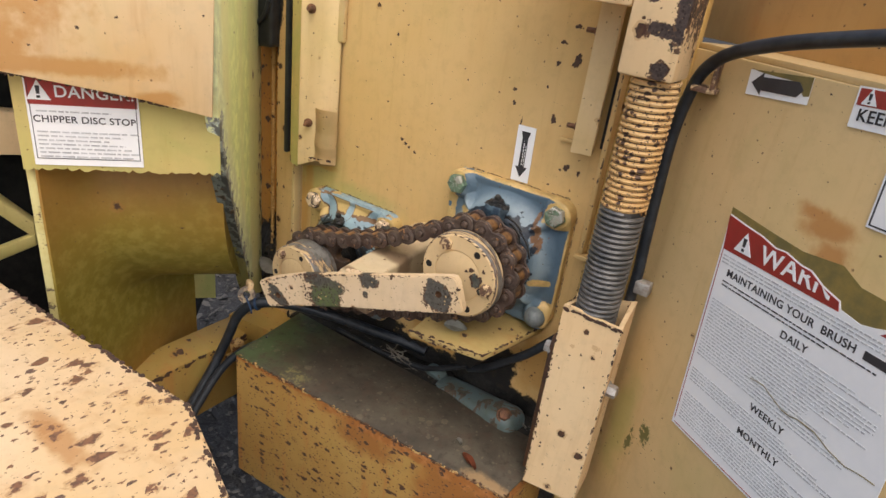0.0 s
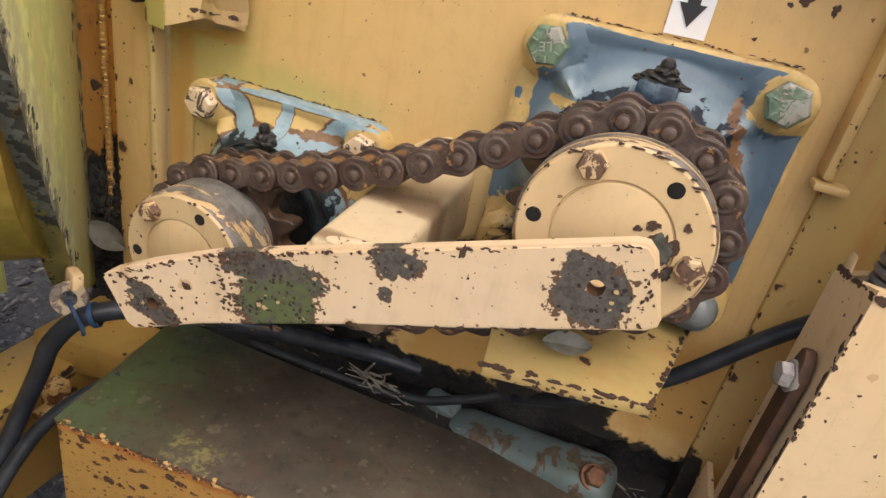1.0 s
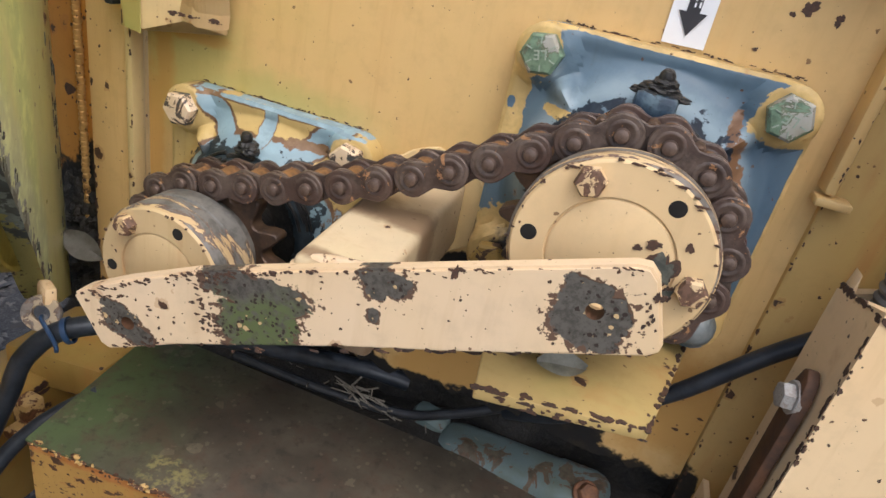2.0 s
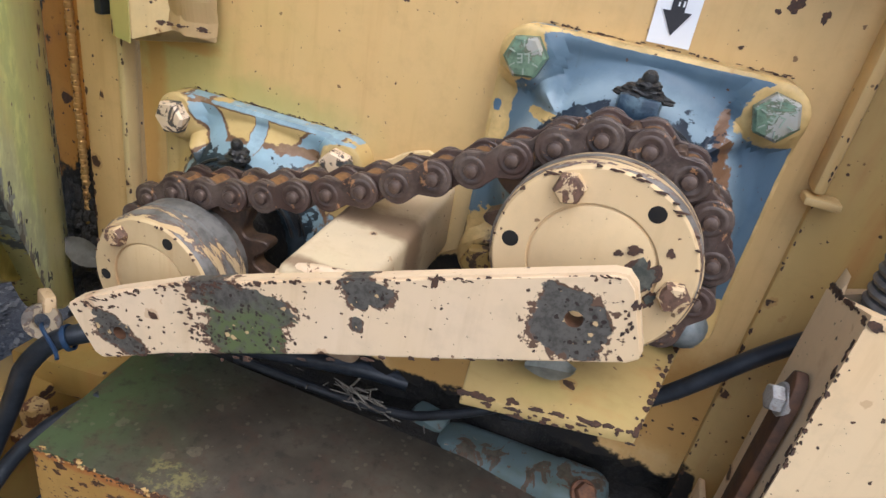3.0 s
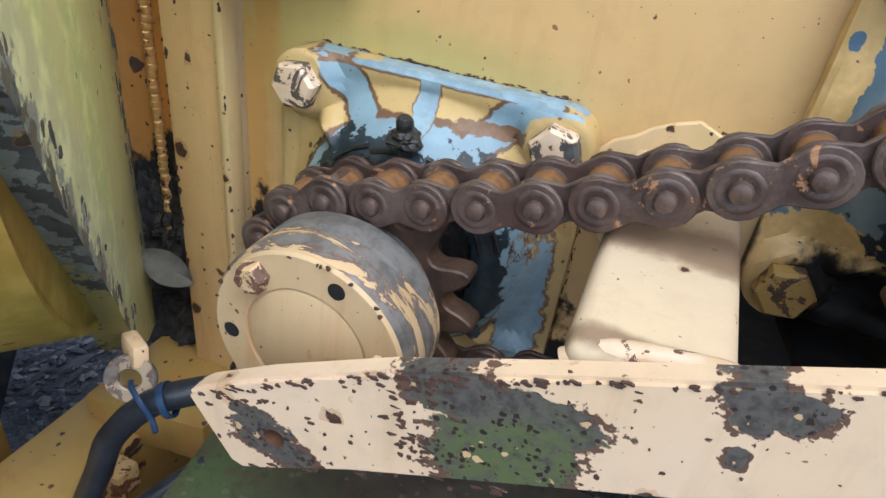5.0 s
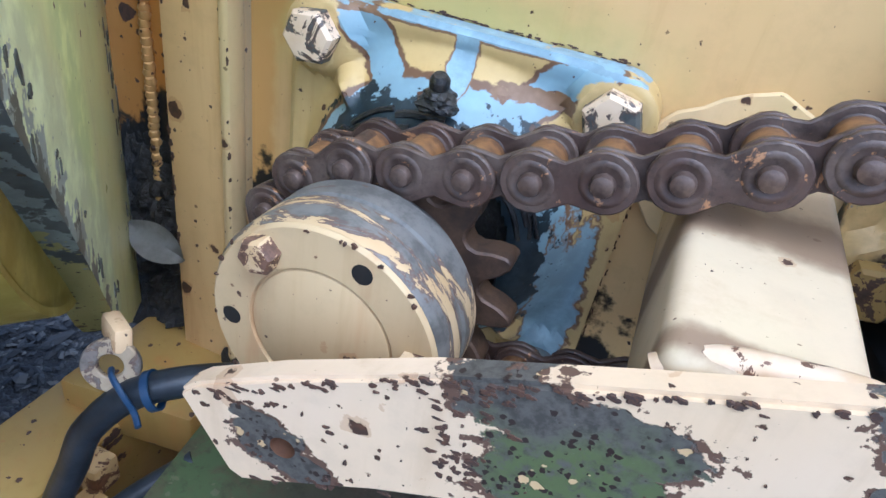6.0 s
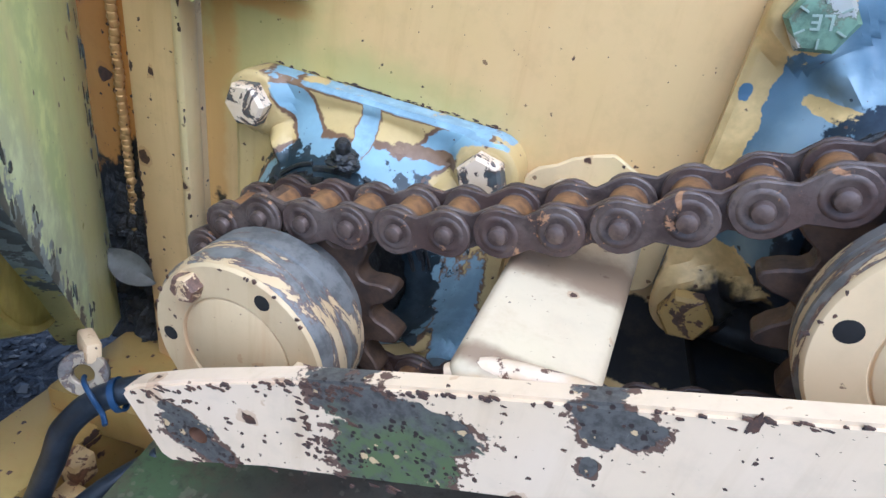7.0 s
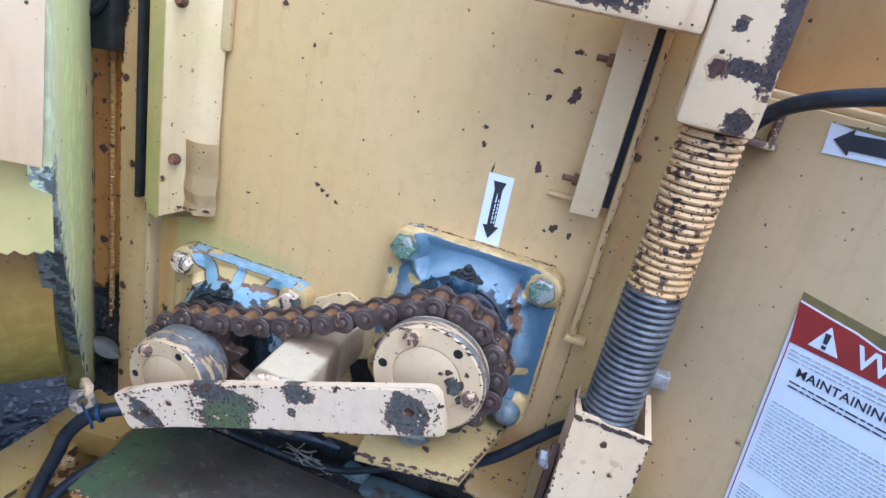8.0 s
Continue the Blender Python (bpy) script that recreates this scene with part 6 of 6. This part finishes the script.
    part("tank_lid", poly(top, 2, 0.485, 0.50, 0.004, 2), M_SHADE_BLACK, tk)
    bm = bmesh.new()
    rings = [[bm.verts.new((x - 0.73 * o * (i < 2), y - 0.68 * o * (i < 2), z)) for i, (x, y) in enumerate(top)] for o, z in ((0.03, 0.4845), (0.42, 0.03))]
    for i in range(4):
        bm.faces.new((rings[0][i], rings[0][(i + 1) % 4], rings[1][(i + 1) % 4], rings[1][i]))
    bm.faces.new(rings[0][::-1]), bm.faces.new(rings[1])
    part("tank_body", bm, M_SHADE_BLACK, tk)
    dc = thing("dirt_clump", (-0.48, -0.01, 0.7), "black crumbly dirt packed in the recess at the post foot", "dirt")
    bm = bmesh.new()
    bmesh.ops.create_grid(bm, x_segments=26, y_segments=70, size=0.5)
    for v in bm.verts:
        x, z = -0.475 + v.co.x * 0.075, 0.775 + v.co.y * 0.22
        f = min(max((0.885 - z) / 0.08, 0), 1)
        h = 0.010 * f * (0.9 + noise.noise(Vector((x * 90, 0, z * 90))) + 0.6 * noise.noise(Vector((x * 220, 3, z * 220)))) - 0.006 * (1 - f)
        v.co = Vector((x, -0.004 - h, z))
    bmesh.ops.solidify(bm, geom=bm.faces[:], thickness=0.003)
    part("clod", bm, M_GRIME_SHADE, dc)
    # dark space below the panel: sheet and ledge carry grime and shade in one black
    bk = thing("inner_bulkhead", (-0.1, 0.05, 0.5), "grimy inner bulkhead below the panel, coloured near-black for the shade there", "bulkhead", kind="structure")
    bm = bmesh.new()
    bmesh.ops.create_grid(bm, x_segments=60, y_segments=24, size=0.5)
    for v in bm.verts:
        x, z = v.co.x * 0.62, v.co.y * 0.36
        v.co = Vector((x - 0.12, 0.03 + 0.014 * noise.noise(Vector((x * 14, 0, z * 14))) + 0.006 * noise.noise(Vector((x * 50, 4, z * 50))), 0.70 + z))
    part("bulkhead", bm, M_GRIME_SHADE, bk)
    part("ledge", block(-0.42, 0.16, -0.03, 0.05, 0.55, 0.712, 0.004), M_GRIME_SHADE, bk)


M_FENDERBARE = plain("fender_bare_steel", (0.17, 0.105, 0.075), (0.10, 0.062, 0.045), 130, 0.75, 0.0, 0.5, 0.0006, (0.30, 0.16, 0.07))
M_EDGE = flaked("edge_crust", (0.10, 0.045, 0.022), (0.52, 0.35, 0.13), 0.42, 70, (1, 1, 1), 0.6)
build_lower()


# ---- motor, hoses, straw, leaves ----
def build_small():
    mo = thing("hydraulic_motor", (0, -0.05, 0.72), "blue-green grimy cast motor body with a rusty bolt, behind the box", "motor")
    p, q = Vector((-0.085, 0.006, 0.694)), Vector((0.078, -0.014, 0.716))
    w = (q - p).normalized()
    side = w.cross(Vector((0, 0, 1))).normalized()
    up = side.cross(w)
    d = (q - p).length
    bm, last = bmesh.new(), None
    for f, k in ((0, 0.35), (0.01, 0.62), (0.05, 0.86), (0.12, 0.97), (0.3, 1.0), (0.7, 1.0), (0.72, 1.05), (0.90, 1.05), (0.95, 0.97), (0.985, 0.80), (1.0, 0.52)):
        ring = []
        for i in range(36):
            a = i * math.tau / 36
            c, t = math.cos(a), math.sin(a)
            r = k / (abs(c) ** 3.2 + abs(t) ** 3.2) ** (1 / 3.2)
            ring.append(bm.verts.new(p + w * d * f + side * c * r * 0.026 + up * t * r * 0.023))
        if last:
            for i in range(36):
                bm.faces.new((last[i], last[(i + 1) % 36], ring[(i + 1) % 36], ring[i]))
        else:
            bm.faces.new(ring[::-1])
        last = ring
    bm.faces.new(last)
    part("casting", bm, M_MOTOR, mo)
    bolt(mo, (0.056, -0.026, 0.735), (0.25, -0.55, 0.8), 0.0095, 0.008, M_RUSTY, 0.012)
    part("end_cap", moved(block(-0.02, 0.02, -0.014, 0.014, -0.013, 0.013, 0.010), pose(-0.098, 0.014, 0.709, 10, 6, -6)), M_MOTOR, mo)
    cb = thing("black_cable", (-0.1, -0.02, 0.73), "limp black rubber cable lying in the grime before the motor", "cable")
    part("cable", sweep([(-0.30, -0.016, 0.7195), (-0.22, -0.014, 0.7195), (-0.16, -0.010, 0.720), (-0.115, -0.006, 0.725), (-0.085, -0.004, 0.738), (-0.05, 0.0, 0.757), (-0.015, 0.006, 0.780), (0.01, 0.022, 0.80)], 0.0046, 12), M_BLACK, cb)
    h1 = thing("hydraulic_hose", (0.1, -0.045, 0.9), "black hydraulic hose crossing the panel below the bearing", "hose", "hydraulic hoses")
    part("hose", sweep([(0.19, -0.05, 0.985), (0.155, -0.047, 0.958), (0.125, -0.043, 0.925), (0.082, -0.042, 0.872), (0.045, -0.036, 0.835), (0.01, -0.025, 0.80), (-0.03, 0.0, 0.765)], 0.0063, 14), M_HOSE, h1)
    h2 = thing("hydraulic_hose", (-0.42, -0.14, 0.7), "dark blue-black hose passing the eye ring and rail", "hose", "hydraulic hoses")
    part("hose", sweep([(-0.13, 0.024, 0.735), (-0.17, 0.012, 0.742), (-0.215, -0.022, 0.760), (-0.27, -0.075, 0.790), (-0.335, -0.11, 0.797), (-0.378, -0.138, 0.790), (-0.405, -0.152, 0.760), (-0.418, -0.158, 0.725), (-0.432, -0.166, 0.685), (-0.438, -0.190, 0.640), (-0.440, -0.235, 0.585), (-0.436, -0.31, 0.50), (-0.43, -0.42, 0.40)], 0.0085, 14), M_HOSE, h2)
    h3 = thing("hydraulic_hose", (-0.41, -0.17, 0.66), "second dark hose behind the rail clip", "hose", "hydraulic hoses")
    part("hose", sweep([(-0.37, -0.115, 0.712), (-0.398, -0.15, 0.690), (-0.418, -0.180, 0.655), (-0.424, -0.225, 0.60), (-0.420, -0.30, 0.51), (-0.41, -0.40, 0.42)], 0.007, 12), M_HOSE, h3)
    part("cable_tie", lathe((-0.375, -0.138, 0.7905), (0.7, 0.45, 0.3), [(0, 0.0098), (0, 0.0112), (0.004, 0.0112), (0.004, 0.0098)], 20), M_TIE, h2, "blue cable tie")
    part("tie_tail", sweep([(-0.397, -0.140, 0.797), (-0.390, -0.146, 0.800), (-0.380, -0.150, 0.796), (-0.374, -0.150, 0.786), (-0.368, -0.154, 0.783)], 0.0017, 8), M_TIE, h2, "blue cable tie end")
    h4 = thing("hydraulic_hose", (0.3, -0.12, 1.31), "black hose lying along the housing ledge and down behind the spring", "hose", "hydraulic hoses")
    w = lambda s, o, z: tuple((W_ZERO + W_WAY * s + W_OUT * o)[:2]) + (z,)
    part("hose", sweep([w(1.0, 0.0, 1.40), w(0.45, 0.006, 1.366), w(0.30, 0.010, 1.352), w(0.2248, 0.013, 1.341), w(0.1357, 0.015, 1.3233), w(0.076, 0.015, 1.3052), w(0.0458, 0.015, 1.2851), w(0.0329, 0.015, 1.2595), w(0.0236, 0.015, 1.2115), w(0.025, 0.015, 1.1449), w(0.030, 0.016, 1.0826), w(0.033, 0.016, 1.036), w(0.030, 0.016, 0.97)], 0.0066, 14), M_HOSE, h4)
    part("clamp", join(block(0.196, 0.222, -0.060, -0.020, 1.262, 1.268, 0.0015), block(0.214, 0.219, -0.060, -0.045, 1.262, 1.30, 0.0015)), M_HUBBOLT, h4, "small flaked hose clamp")
    c = thing("hose_clip", (0.2, -0.05, 1.03), "small pale metal clip on the hose", "clip")
    part("clip", block(0.196, 0.214, -0.056, -0.04, 1.022, 1.038, 0.002), M_STEEL, c)
    rng = random.Random(21)
    bms = []
    for k in range(24):
        x, y, z = -0.165 + rng.gauss(0, 0.014), -0.010 + rng.uniform(-0.012, 0.006), 0.729 + abs(rng.gauss(0, 0.004))
        a, L = rng.choice((0.05, -0.25, -0.7, 1.2)) + rng.gauss(0, 0.25), rng.uniform(0.010, 0.038)
        v = Vector((math.cos(a), rng.uniform(-0.3, 0.1), math.sin(a) * 0.5)) * L / 2
        bms.append(rod(Vector((x, y, z)) - v, Vector((x, y, z)) + v, rng.uniform(0.0005, 0.0013), 5))
    for k in range(40):
        x, y, z = rng.uniform(-0.28, 0.12), rng.uniform(-0.022, 0.004), 0.7175 + rng.uniform(0, 0.006)
        a, L = rng.uniform(0, 3.14), rng.uniform(0.004, 0.016)
        v = Vector((math.cos(a), math.sin(a) * 0.6, rng.uniform(-0.2, 0.2))) * L / 2
        bms.append(rod(Vector((x, y, z)) - v, Vector((x, y, z)) + v, rng.uniform(0.0003, 0.0008), 5))
    s = part("straw", join(*bms), M_STRAW, None)
    tagged(s, "grey straw and twigs caught in the grime behind the box", "straw", kind="stuff")
    for nm, place, L, W, turn, mat, lab in (("dry_leaf", (0.06, -0.128, 0.7172), 0.034, 0.012, -25, M_REDLEAF, "reddish-brown dry leaf on the box top"),
                                            ("dry_leaf", (0.028, -0.105, 0.7172), 0.014, 0.007, -20, M_LEAF, "small pale leaf on the box top")):
        t = thing(nm, place, lab, "leaf", "dry leaves")
        leaf("blade", t, place, L, W, turn, mat)
    t = thing("dry_leaf", (-0.468, -0.018, 0.79), "pale dry leaf stuck at the foot of the corner post", "leaf", "dry leaves")
    leaf("blade", t, (0, 0, 0), 0.045, 0.026, 0, M_LEAF)
    ob = t.children[0]
    ob.matrix_parent_inverse = Matrix.Identity(4)
    ob.matrix_basis = pose(0, -0.012, 0, 62, 25, 10)


M_HOSE = plain("hose_rubber", (0.012, 0.016, 0.022), (0.03, 0.036, 0.045), 50, 0.38, 0.0, 0.2)
M_TIE = plain("blue_tie", (0.012, 0.035, 0.085), (0.02, 0.05, 0.11), 50, 0.45, 0.0, 0.1)
build_small()
